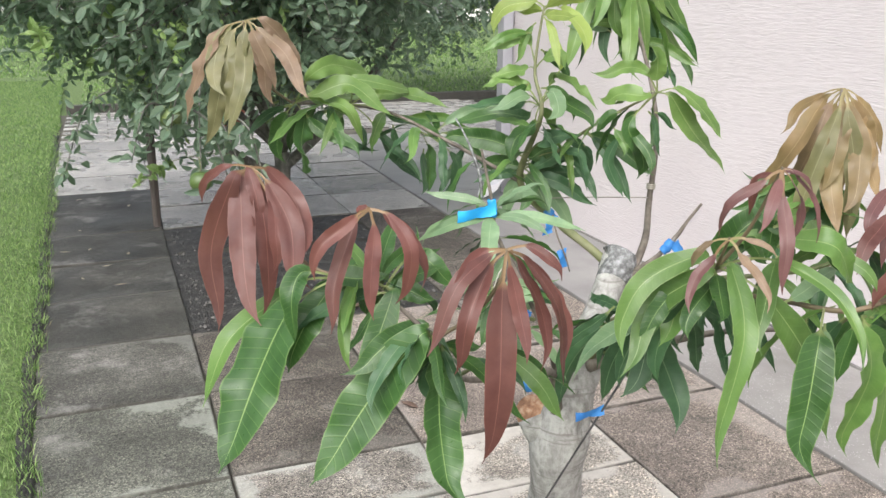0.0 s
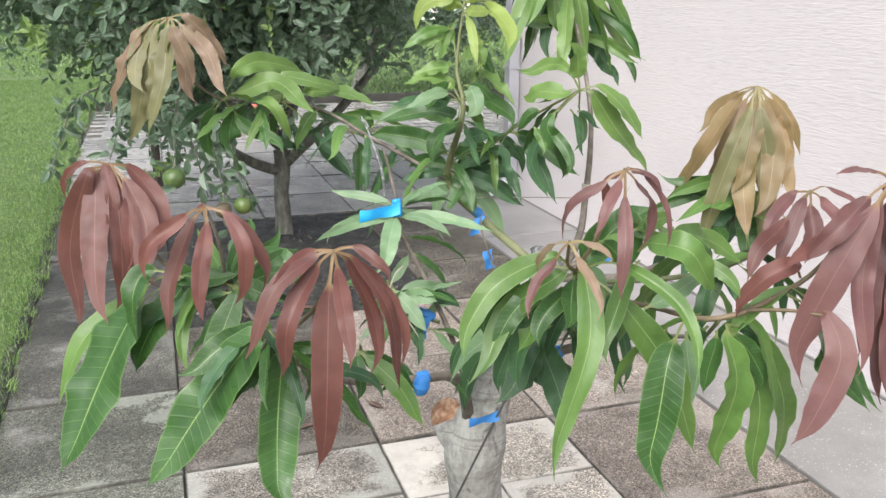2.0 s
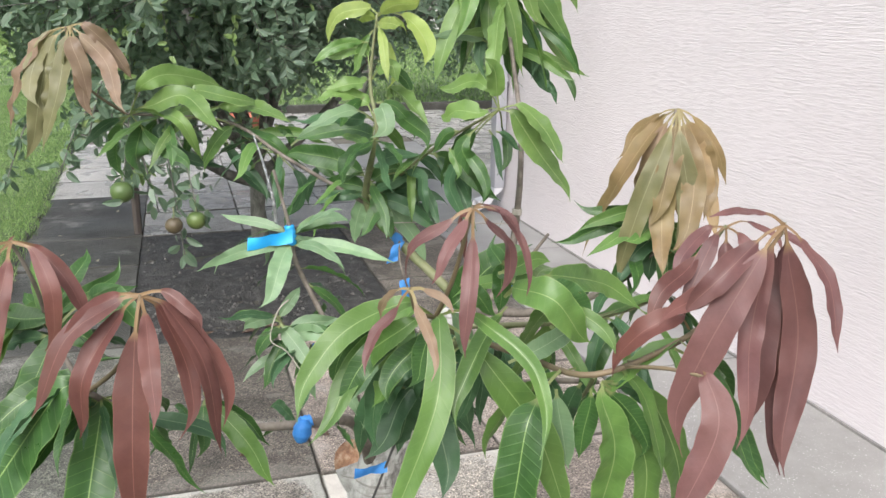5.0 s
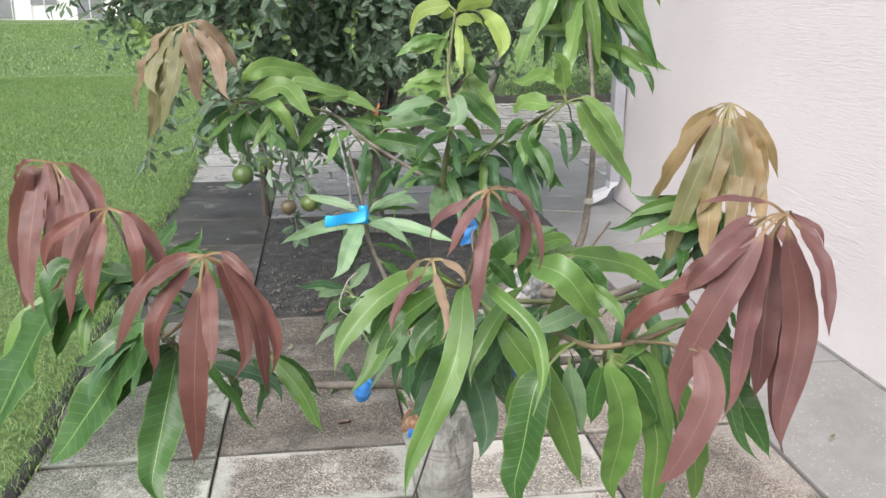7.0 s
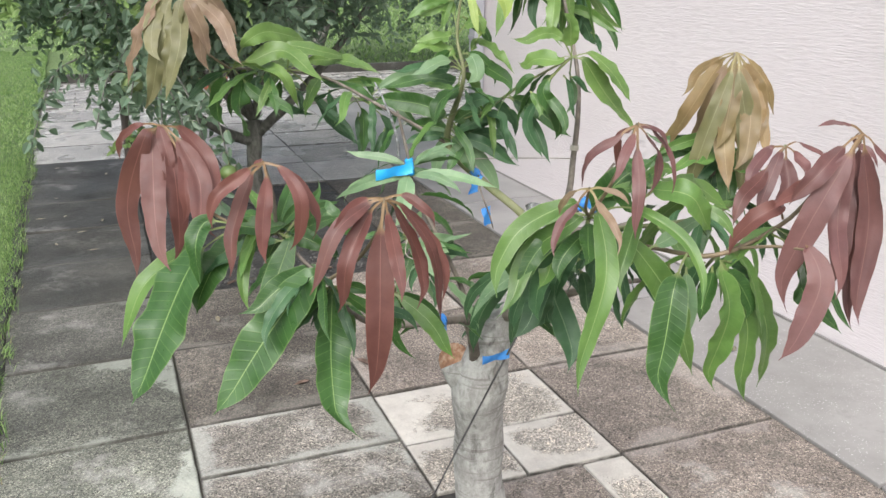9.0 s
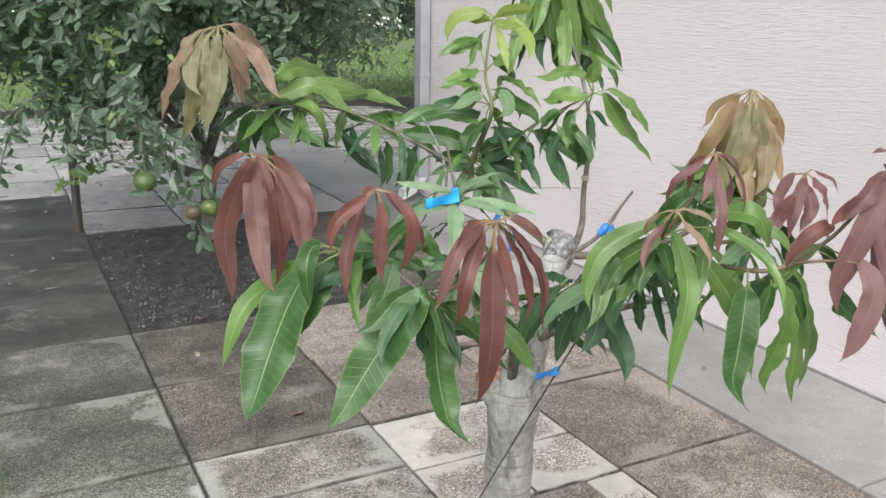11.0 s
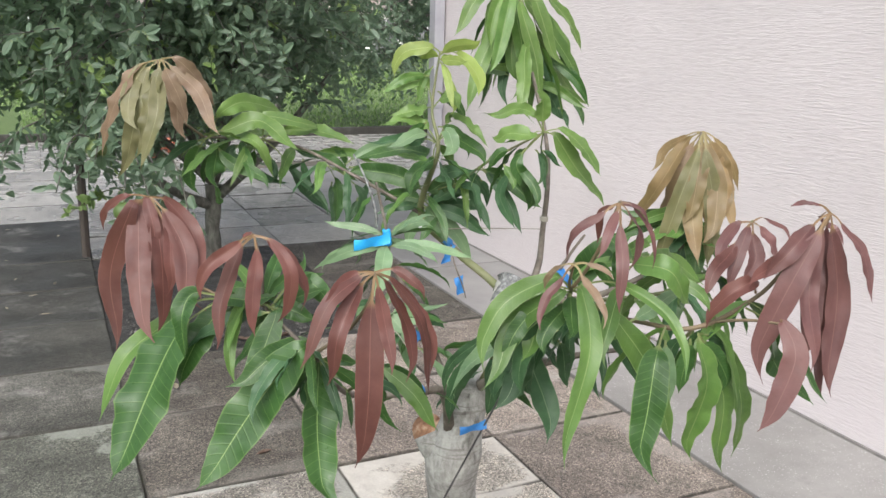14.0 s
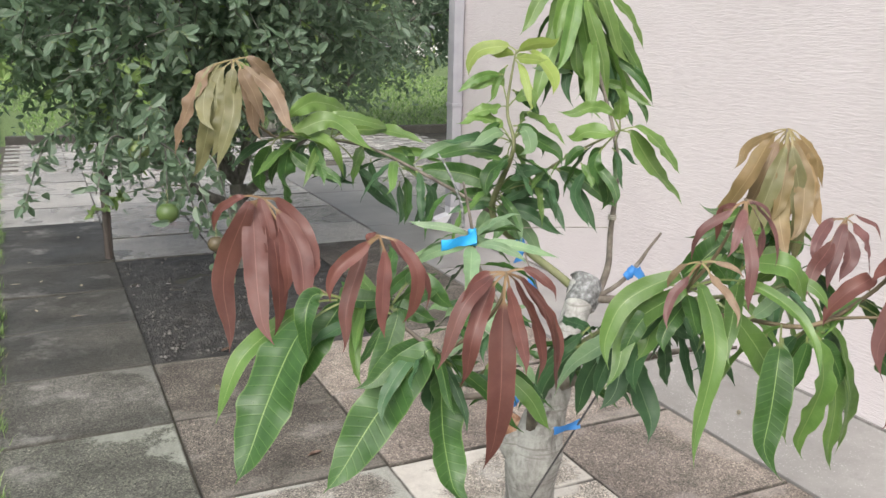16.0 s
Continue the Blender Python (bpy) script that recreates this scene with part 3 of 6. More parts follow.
    tagged(part("twig_growth", stems, M_BARK_CITRUS, tree), kind="stuff")
    near = []
    if near_leaves:
        spots.sort(key=lambda q: q[0].y + 0.6 * abs(q[0].z - 0.9))
        near, spots = spots[:near_leaves], spots[near_leaves:]
    crown = leaf_cloud("crown", spots, LEAF["citrus"], tree, "dense dark glossy citrus foliage", rng, leaf_size, C)
    tagged(crown, kind="stuff")
    if young:
        tagged(leaf_cloud("new_growth", young, LEAF["citrus_new"], tree, "bright lime new citrus shoots", rng, leaf_size, C), kind="stuff")
    if near:
        shapes = []
        for k in range(5):
            tmp = leaf_cloud("leaf", [(Vector((0, 0, 0)), Vector((0, 1, 0)), 1.0)], LEAF["citrus"], None, "", rng, (0.052, 0.068))
            shapes.append(tmp.data)
            bpy.data.objects.remove(tmp)
        for p, d, k in near:
            ob = new("leaf", shapes[rng.randrange(5)])
            ob.parent = tree
            face = (p - C).normalized() + Vector((rng.gauss(0, 0.4), rng.gauss(0, 0.4), 0.5 + rng.gauss(0, 0.3)))
            y = d.normalized()
            x = y.cross(face).normalized()
            turn = Matrix((x, y, x.cross(y))).transposed().to_4x4()
            ob.matrix_basis = Matrix.Translation(p) @ turn @ Matrix.Diagonal((k, k, k, 1))
    return tree


M_FRUIT = plain_material("green_orange_peel", [(0.055, 0.095, 0.03), (0.085, 0.13, 0.035), (0.14, 0.17, 0.05)], 6, 0.42, 220, 0.35)
M_FRUIT_DARK = plain_material("shaded_bruised_peel", [(0.07, 0.055, 0.03), (0.12, 0.09, 0.05)], 6, 0.5, 220, 0.35)


def fruit(tree, place, r, mat, label):
    bm = bmesh.new()
    bmesh.ops.create_uvsphere(bm, u_segments=20, v_segments=14, radius=r)
    for v in bm.verts:
        v.co.z *= 0.96
        if v.co.z > 0.8 * r:
            v.co.z -= 0.1 * r * (v.co.z / r - 0.8) / 0.2
    ob = part("fruit", bm, mat, tree, label)
    ob.location = Vector(place) - Vector(tree.location)
    stalk = part("stalk", tube([(0, 0, r * 0.85, 0.003), (0.003, 0, r * 1.3, 0.002), (0.0, 0.004, r * 2.2, 0.002)], 5, 2), M_TWIG_GREEN, ob)
    return ob


near_citrus = citrus_tree(
    (0.97, 5.2, -0.01), [(0, 0, -0.03, 0.066), (0.005, 0, 0.06, 0.05), (0.0, 0, 0.25, 0.043), (0.015, 0.0, 0.42, 0.048), (0.02, 0.01, 0.52, 0.05)],
    (-0.3, -0.05, 1.75), (1.42, 1.82, 1.22), 4100, 3, "green-fruited citrus tree with a dense dark crown in a soil pit",
    low=0.62, leaf_size=(0.044, 0.068), near_leaves=280, lift=0.42, fresh=0.035, gap=-0.2,
    skirts=[((-0.55, -1.3, 1.05), (-0.62, -1.8, 0.72), 40), ((-0.5, -1.2, 0.95), (-0.42, -1.8, 0.5), 38), ((-0.9, -0.9, 1.0), (-1.12, -1.1, 0.66), 52),
            ((-0.7, -1.1, 0.95), (-0.85, -1.5, 0.78), 40), ((-0.3, -0.5, 0.8), (-0.45, -0.9, 0.6), 40),
            ((-0.62, -1.7, 1.0), (-0.50, -1.76, 0.66), 26), ((-0.45, -1.6, 0.95), (-0.36, -1.72, 0.62), 28), ((-0.60, -1.70, 1.12), (-0.71, -1.79, 0.95), 30)])
part("limb", tube([(-0.01, 0, 0.40, 0.035), (-0.2, -0.15, 0.50, 0.028), (-0.45, -0.4, 0.72, 0.022), (-0.6, -0.7, 1.0, 0.014)], 8, 5, 0.12, 9), M_BARK_CITRUS, near_citrus)
part("limb", tube([(0.03, 0, 0.44, 0.035), (0.2, -0.1, 0.62, 0.03), (0.42, -0.15, 0.85, 0.024), (0.7, -0.2, 1.2, 0.014)], 8, 5, 0.12, 4), M_BARK_CITRUS, near_citrus)
fruit(near_citrus, (0.35, 3.42, 0.735), 0.041, M_FRUIT, "round green unripe orange")
fruit(near_citrus, (0.27, 3.5, 0.965), 0.040, M_FRUIT, "round green unripe orange")
fruit(near_citrus, (0.52, 3.40, 0.605), 0.032, M_FRUIT_DARK, "small dark brownish fruit")
fruit(near_citrus, (0.60, 3.48, 0.60), 0.036, M_FRUIT, "round green unripe orange")

far_citrus = citrus_tree(
    (3.02, 12.45, 0), [(0, 0, -0.05, 0.10), (0.06, 0, 0.2, 0.085), (0.24, 0, 0.62, 0.075), (0.36, 0, 0.85, 0.07)],
    (1.15, 0.1, 2.0), (2.7, 2.2, 1.6), 2500, 11, "broad citrus tree on the lawn past the pavers", (0.06, 0.09), low=0.40, gap=0.0)
farther_citrus = citrus_tree(
    (6.9, 13.2, 0), [(0, 0, -0.05, 0.10), (0.02, 0, 0.3, 0.085), (-0.05, 0, 0.7, 0.075)],
    (0.0, 0.1, 1.9), (1.9, 1.9, 1.6), 1000, 17, "leafy citrus tree behind the house corner", (0.07, 0.11), low=0.45, gap=0.0)

# a low pale shoot that leans past the post
rng = random.Random(31)
shoot = bmesh.new()
line = [(-0.58, 0.38, 0.44), (-0.65, 0.39, 0.40), (-0.72, 0.38, 0.355), (-0.80, 0.37, 0.31)]
add_tube(shoot, [(-0.01, 0.03, 0.40, 0.005), (-0.3, 0.2, 0.50, 0.004), *[(*q, 0.003) for q in line]], 5, 4)
part("shoot", shoot, M_TWIG_GREEN, near_citrus)
spots = []
for k in range(34):
    i = rng.randrange(3)
    at = Vector(line[i]).lerp(Vector(line[i + 1]), rng.random())
    spots.append((at, Vector((rng.gauss(-0.3, 0.6), rng.gauss(-0.5, 0.4), rng.gauss(-0.1, 0.5))), rng.uniform(0.7, 1.0)))
tagged(leaf_cloud("new_growth", spots, LEAF["citrus_new"], near_citrus, "pale yellow-green low shoot", rng, (0.05, 0.08), Vector((-0.8, 1.5, 0.2))), kind="stuff")

# bright new shoots at the edge of the crown
for x, y, z, count in ((-0.22, 4.6, 1.225, 22), (-0.16, 4.55, 1.17, 12), (0.79, 4.2, 1.54, 18), (1.63, 4.6, 1.56, 20)):
    at = Vector((x, y, z)) - near_citrus.location
    spots = [(at + Vector((rng.gauss(0, 0.02), rng.gauss(0, 0.02), rng.gauss(0, 0.03))), Vector((rng.gauss(0, 0.6), rng.gauss(-0.3, 0.5), rng.gauss(0.15, 0.5))), rng.uniform(0.7, 1.1)) for _ in range(count)]
    tagged(leaf_cloud("new_growth", spots, LEAF["citrus_new"], near_citrus, "bright lime new citrus shoots", rng, (0.045, 0.07), at + Vector((0, 1, -0.4))), kind="stuff")

stake = new("tree_stake")
stake.location = (0.272, 5.69, 0)
tagged(stake, "rusty upright steel post beside the citrus tree", "stake")
part("post", tube([(0, 0, -0.04, 0.026), (0, 0, 0.5, 0.026), (0.01, 0, 1.25, 0.026)], 8, 2), M_STAKE, stake, smooth=False)
part("cap", tube([(0.01, 0, 1.245, 0.029), (0.01, 0, 1.265, 0.029)], 8, 1), M_STAKE, stake)

planter = new("terracotta_bowl")
planter.location = (1.25, 9.9, 0.0)
tagged(planter, "low terracotta planting bowl on the far pavers", "planter")
bm = bmesh.new()
prof = [(0.13, 0.006), (0.20, 0.14), (0.22, 0.19), (0.225, 0.2), (0.20, 0.2), (0.19, 0.15), (0.0, 0.15)]
rings = [[bm.verts.new((r * math.cos(k * math.pi / 12), r * math.sin(k * math.pi / 12), z)) for k in range(24)] for r, z in prof[:-1]]
for a, b in zip(rings, rings[1:]):
    for k in range(24):
        bm.faces.new((a[k], a[(k + 1) % 24], b[(k + 1) % 24], b[k]))
bm.faces.new(rings[-1])
bm.faces.new(rings[0][::-1])
part("bowl", bm, M_TERRA, planter)

# ---- distance: a neighbour's screened house, hedge ----
def far_house(at, turn, width, label, screens=True):
    h = new("house")
    h.matrix_basis = pose(*at, 0, 0, turn)
    tagged(h, label, "house")
    part("wall", box((-width / 2, 0, -0.1), (width / 2, 7, 2.6)), M_HOUSE, h, smooth=False)
    bm = bmesh.new()
    lo = [bm.verts.new(p) for p in ((-width / 2 - 0.6, -0.6, 2.6), (width / 2 + 0.6, -0.6, 2.6), (width / 2 + 0.6, 7.6, 2.6), (-width / 2 - 0.6, 7.6, 2.6))]
    hi = [bm.verts.new(p) for p in ((-width / 2 + 3, 3.5, 4.6), (width / 2 - 3, 3.5, 4.6))]
    for q in ((lo[0], lo[1], hi[1], hi[0]), (lo[1], lo[2], hi[1]), (lo[2], lo[3], hi[0], hi[1]), (lo[3], lo[0], hi[0])):
        bm.faces.new(q)
    bm.faces.new(lo)
    part("roof", bm, M_ROOF, h, smooth=False)
    for k in range(int(width / 2.4)):
        x = -width / 2 + 0.8 + 2.4 * k
        w = part("window", box((x, -0.06, 0.05 if k % 2 else 0.8), (x + 1.5, 0.02, 2.1)), M_SCREEN, h, smooth=False)
        for dx in (0, 0.72, 1.44):
            part("frame", box((x + dx, -0.09, 0.02), (x + dx + 0.06, -0.062, 2.14)), M_WHITE, w, smooth=False)
    return h


far_house((-14.5, 53, 0), 6, 13, "pale single-storey house with white screened porch")
far_house((3.0, 58, 0), -4, 18, "pale single-storey house with dark windows")
far_house((23, 46, 0), -25, 18, "pale single-storey house across the lawn")
bm = bmesh.new()
hedge = new("far_hedge")
tagged(hedge, "row of dark shrubs far across the lawn", "hedge", kind="stuff")
spots = []
rng = random.Random(8)
for k in range(5200):
    x = rng.uniform(-45, 45)
    if -17 < x < -9 or 13 < x < 33:
        continue
    y = 47 + 2.0 * noise.noise(Vector((x * 0.3, 0, 0))) + rng.uniform(-0.9, 0.9)
    spots.append((Vector((x, y, rng.uniform(0, 1.5 + 0.9 * noise.noise(Vector((x * 0.5, 3, 0)))))), Vector((rng.gauss(0, 1), rng.gauss(0, 1), rng.gauss(0, 1))), 1.0))
cloud = leaf_cloud("foliage", spots, LEAF["citrus"], hedge, "", rng, (0.3, 0.55))

# ---- the mango tree ----
mango = new("mango_tree")
mango.location = (0.92, 1.68, -0.01)
tagged(mango, "topworked mango tree with drooping copper-red and green leaves", "tree")
MO = Vector(mango.location)
LEAF_LABEL = {
    "red": "young copper-red drooping leaf", "plum": "young plum-red drooping leaf", "brown": "young golden-brown drooping leaf", "olive": "young olive-green drooping leaf", "tan": "young pinkish-tan drooping leaf",
    "lime": "lime-green half-grown leaf", "pale": "pale yellowish-green young leaf", "yellow": "new yellow-green leaf", "dark": "old dark green leaf", "green": "mature glossy green leaf", "graft": "pale green leaf of the graft",
}
FOLD = {"red": 0.34, "plum": 0.38, "brown": 0.25, "tan": 0.25, "olive": 0.25, "lime": 0.42, "pale": 0.4, "yellow": 0.35, "graft": 0.25}
STALK = {"red": 0.19, "plum": 0.17, "brown": 0.12, "tan": 0.12}
leaf_rng = random.Random(77)


def blade(path, width, flip_ref, fold, rng, stalk, wavy, spin=0.0):
    """A leaf along a midrib path of (place, direction): thin stalk, an oblong folded blade with waved margins, drawn-out drip tip. flip_ref is the way its upper face looks."""
    n, half = len(path) - 1, 3
    twist, curl = rng.gauss(0, 14), rng.gauss(0, 9)
    waves = [(rng.uniform(0, 6.28), rng.uniform(2.4, 4.6), rng.uniform(0, 6.28), rng.uniform(6, 9)) for _ in range(2)]
    amp = width * rng.uniform(0.5, 1.2) * wavy
    cup = rng.uniform(-0.1, 0.8)
    fold = fold * rng.uniform(0.4, 1.2)
    peak, lean = rng.uniform(0.30, 0.44), rng.gauss(0, 0.03)
    hook = rng.gauss(0, 0.018) * width / 0.04
    verts, uvs, faces = [], [], []
    for i, (p, t) in enumerate(path):
        s = i / n
        side = t.cross(flip_ref)
        side = side.normalized() if side.length > 0.02 else t.orthogonal().normalized()
        w = Matrix.Rotation(radians(spin + twist * (s - 0.3) + curl * math.sin(6 * s)), 3, t) @ side
        nrm = w.cross(t)
        p = p + w * hook * max(0.0, (s - 0.8) / 0.2) ** 2
        q = max(0.0, (s - stalk) / (1 - stalk))
        if q < peak:
            body = (1 - (1 - q / peak) ** 2.3) ** 0.68
        else:
            r = (q - peak) / (1 - peak)
            body = max(0.0, 1 - min(1.0, r / 0.95) ** 3.2) * (1 - 0.10 * r)
        h = max(0.0011 + 0.0009 * (1 - s), 0.5 * width * body) if s < 1 else 0.0004
        for k in range(-half, half + 1):
            u = k / half
            ph, f1, ph2, f2 = waves[0 if u < 0 else 1]
            wave = amp * body * u * u * (math.sin(f1 * 6.28 * s + ph) * 0.8 + math.sin(f2 * 6.28 * s + ph2) * 0.35)
            lift = (abs(u) - cup * u * u) * fold * h + wave
            ragged = 1 + 0.07 * noise.noise(Vector((s * 13 + ph, u * 2, ph2))) * abs(u)
            verts.append(p + w * h * (u * ragged * (1 - 0.12 * fold) + lean * body) + nrm * lift)
            uvs.append((0.5 + 0.5 * u, 0.1 * s / max(stalk, 0.01) if s < stalk else 0.1 + 0.9 * q))
    m = 2 * half + 1
    for i in range(n):
        for k in range(m - 1):
            a = i * m + k
            faces.append((a, a + m, a + m + 1, a + 1))
    me = bpy.data.meshes.new("leaf")
    me.from_pydata([v[:] for v in verts], [], faces)
    layer = me.uv_layers.new(name="leaf")
    for poly in me.polygons:
        poly.use_smooth = True
        for li in poly.loop_indices:
            layer.data[li].uv = uvs[me.loops[li].vertex_index]
    return me


def even(points, n):
    """The same line with n + 1 places at even distances, each with its direction."""
    run = [0.0]
    for a, b in zip(points, points[1:]):
        run.append(run[-1] + (b - a).length)
    out, j = [], 0
    for i in range(n + 1):
        d = run[-1] * i / n
        while j < len(run) - 2 and run[j + 1] < d:
            j += 1
        out.append(points[j].lerp(points[j + 1], min(1.0, (d - run[j]) / max(1e-6, run[j + 1] - run[j]))))
    return [(p, (out[min(i + 1, n)] - out[max(i - 1, 0)]).normalized()) for i, p in enumerate(out)], run[-1]


BROAD = {"red": 0.9, "plum": 0.95, "brown": 0.92, "tan": 0.9, "olive": 0.98}
WAVY = {"red": 0.08, "plum": 0.085, "brown": 0.14, "tan": 0.16, "olive": 0.17, "graft": 0.11, "dark": 0.17, "green": 0.105, "lime": 0.105, "pale": 0.12, "yellow": 0.07}


def hang(kind, at, leaves):
    """Leaves of one shoot tip at a node. Each: shoulder, middle and tip of the midrib from the node in cm, and its width in cm. The upper face looks up, outwards and to the open side of the yard."""
    for shoulder, middle, tip, width in leaves:
        S, M, T = Vector(shoulder) / 100, Vector(middle) / 100, Vector(tip) / 100
        if S.length < 0.012:
            S = S + (M - S).normalized() * 0.012
        first = S * 0.5 + Vector((0, 0, 0.10 * S.length))
        line = [q for q, _ in smooth_path([(0, 0, 0, 1), (*first, 1), (*S, 1), (*M, 1), (*T, 1)], 10)]
        path, total = even(line, 30)
        out = Vector((M.x, M.y, 0)) * 0.6 + Vector((T.x, T.y, 0)) * 0.4
        out = out.normalized() if out.length > 0.012 else Vector((0, -1, 0))
        open_side = (Vector((0.25, 0.0, at[2])) - Vector(at)).normalized()
        ref = (out * 0.35 + open_side * 0.8 + Vector((0, 0, 0.55))).normalized()
        stalk = min(0.55, max(0.05, 0.8 * S.length / total - 0.03))
        me = blade(path, width / 100 * BROAD.get(kind, 1.1), ref, FOLD.get(kind, 0.4), leaf_rng, stalk, WAVY[kind], leaf_rng.gauss(0, 10))
        me.materials.append(LEAF[kind])
        ob = new("leaf", me)
        ob.parent = mango
        ob.location = Vector(at) - MO
        tagged(ob, LEAF_LABEL[kind])


def leaf_mesh(kind, chord, arch, width, spin, rng, stalk, limp):
    """A leaf from its tip's way and its arch; the blade's turn is given against level."""
    d = chord.normalized()
    up = Vector((0, 0, 1))
    length = chord.length
    rise = (up - d * up.dot(d))
    rise = rise.normalized() if rise.length > 0.05 else Vector((0, -1, 0))
    hang_way = Vector((chord.x, chord.y, 0)) * (0.8 + 0.3 * (limp - 0.5)) + Vector((0, 0, chord.z * (0.22 if chord.z < 0 else 0.8)))
    ctrl = (chord * 0.42 + rise * arch * 2).lerp(hang_way + rise * arch * 0.6, limp)
    across = d.cross(up).normalized() if abs(d.z) < 0.995 else Vector((1, 0, 0))
    across = Matrix.Rotation(radians(spin), 3, d) @ across
    bend, side = rng.gauss(0, 0.02) * length, rng.gauss(0, 0.03) * length
    line = []
    for i in range(31):
        s = i / 30
        line.append(ctrl * (2 * s * (1 - s)) + chord * (s * s) + across * (bend * math.sin(2 * math.pi * s) + side * s ** 3))
    path, total = even(line, 26)
    ref = across.cross(d)
    if ref.z < 0 and ref.y > -0.2:
        ref = -ref
    return blade(path, width, ref, FOLD.get(kind, 0.4), rng, stalk, WAVY[kind])


def spray(kind, at, leaves, along=(0, 0, 0)):
    """Leaves that hang from one node of a twig, their stalks spread along it. Each: the tip's way from the node in cm (x, y, z), arch and width in cm, turn of the blade in degrees."""
    back = Vector(along)
    for x, y, z, arch, width, spin in leaves:
        tip = Vector((x, y, z))
        reach = min(1.0, max(0.0, tip.dot(back) / max(1.0, back.length_squared)))
        step = back / 100 * (leaf_rng.random() * 0.45 + 0.55 * reach * leaf_rng.uniform(0.5, 1))
        me = leaf_mesh(kind, (tip / 100 - step) * 1.05, arch / 100, width / 100 * 0.88, spin, leaf_rng, STALK.get(kind, 0.09), leaf_rng.uniform(0.2, 0.55))
        me.materials.append(LEAF[kind])
        ob = new("leaf", me)
        ob.parent = mango
        ob.location = Vector(at) - MO + step
        tagged(ob, LEAF_LABEL[kind])


def branch(points, mat=M_TWIG, name="branch", sides=8, lumps=0.08, label=""):
    slim = [(*(Vector(p[:3]) - MO), p[3] * (1 if name != "branch" else 0.62 if p[3] < 0.0095 else 0.8)) for p in points]
    ob = part(name, tube(slim, sides, 6, lumps, len(points)), mat, mango)
    return tagged(ob, label)


trunk = branch([(0.93, 1.69, -0.05, 0.075), (0.922, 1.682, 0.05, 0.064), (0.918, 1.68, 0.2, 0.058), (0.905, 1.658, 0.36, 0.058), (0.888, 1.63, 0.47, 0.064), (0.905, 1.62, 0.56, 0.050),
                (0.965, 1.665, 0.66, 0.038), (1.04, 1.722, 0.755, 0.034), (1.09, 1.763, 0.815, 0.035), (1.105, 1.773, 0.835, 0.032)], M_BARK, "trunk", 20, 0.16, "pale grey lichen-mottled trunk")
stump = branch([(0.885, 1.635, 0.44, 0.04), (0.862, 1.645, 0.50, 0.037), (0.838, 1.655, 0.548, 0.035)], M_BARK, "cut_limb", 16, 0.12, "short sawn-off limb")
bm = bmesh.new()
bmesh.ops.create_circle(bm, cap_ends=True, segments=20, radius=0.037)
for v in bm.verts:
    v.co.z += 0.003 * noise.noise(v.co * 90)
bmesh.ops.solidify(bm, geom=bm.faces[:], thickness=0.004)
face = part("cut_face", bm, M_CUT, stump, "raw orange-brown sawn face")
way = Vector((-0.66, -0.48, 0.58)).normalized()
face.matrix_basis = Matrix.Translation(Vector((0.834, 1.651, 0.556)) - MO) @ way.to_track_quat("Z", "Y").to_matrix().to_4x4()
bm = bmesh.new()
add_tube(bm, [(*(Vector(q) - MO), r) for q, r in (((1.07, 1.745, 0.79), 0.035), ((1.09, 1.763, 0.815), 0.038), ((1.108, 1.776, 0.84), 0.037), ((1.115, 1.78, 0.85), 0.022))], 24, 7, 0.5, 4)
part("grafting_film", bm, M_FILM, trunk, "crumpled clear grafting film round the stub")

branch([(1.10, 1.775, 0.80, 0.015), (1.06, 1.82, 0.845, 0.013), (1.005, 1.895, 0.90, 0.0125), (0.937, 1.951, 0.988, 0.011), (0.941, 1.863, 1.153, 0.008), (0.934, 1.888, 1.246, 0.006), (0.948, 1.882, 1.379, 0.0035)], M_TWIG_GREEN)
branch([(0.937, 1.95, 0.985, 0.0075), (0.775, 2.011, 1.082, 0.0068), (0.67, 2.195, 1.135, 0.006), (0.455, 2.186, 1.161, 0.005)])
branch([(0.455, 2.186, 1.161, 0.005), (0.385, 2.17, 1.22, 0.0045), (0.36, 2.165, 1.29, 0.0045), (0.354, 2.165, 1.345, 0.003)], M_TWIG_RED)
branch([(0.945, 1.935, 1.0, 0.007), (1.063, 1.861, 1.117, 0.0055), (1.156, 1.747, 1.204, 0.004)], M_TWIG_GREEN)
branch([(1.08, 1.76, 0.76, 0.014), (1.15, 1.79, 0.79, 0.012), (1.21, 1.83, 0.85, 0.011), (1.255, 1.89, 0.917, 0.010), (1.265, 1.90, 1.129, 0.0092), (1.285, 2.05, 1.36, 0.0075), (1.297, 2.173, 1.565, 0.005)])
branch([(0.87, 1.61, 0.56, 0.018), (0.82, 1.54, 0.69, 0.012), (0.716, 1.46, 0.74, 0.010), (0.607, 1.46, 0.75, 0.009), (0.50, 1.3, 0.86, 0.008), (0.442, 1.182, 0.959, 0.006)])
branch([(0.442, 1.182, 0.955, 0.0055), (0.41, 1.25, 0.985, 0.005), (0.392, 1.293, 1.009, 0.005), (0.385, 1.27, 1.07, 0.0045), (0.37, 1.248, 1.128, 0.003)], M_TWIG)
branch([(0.442, 1.182, 0.96, 0.005), (0.48, 1.15, 1.0, 0.0045), (0.505, 1.125, 1.05, 0.0045), (0.512, 1.123, 1.093, 0.003)], M_TWIG_RED)
branch([(0.392, 1.293, 1.005, 0.005), (0.312, 1.37, 1.02, 0.0045), (0.272, 1.485, 1.07, 0.004), (0.247, 1.447, 1.158, 0.003)], M_TWIG_RED)
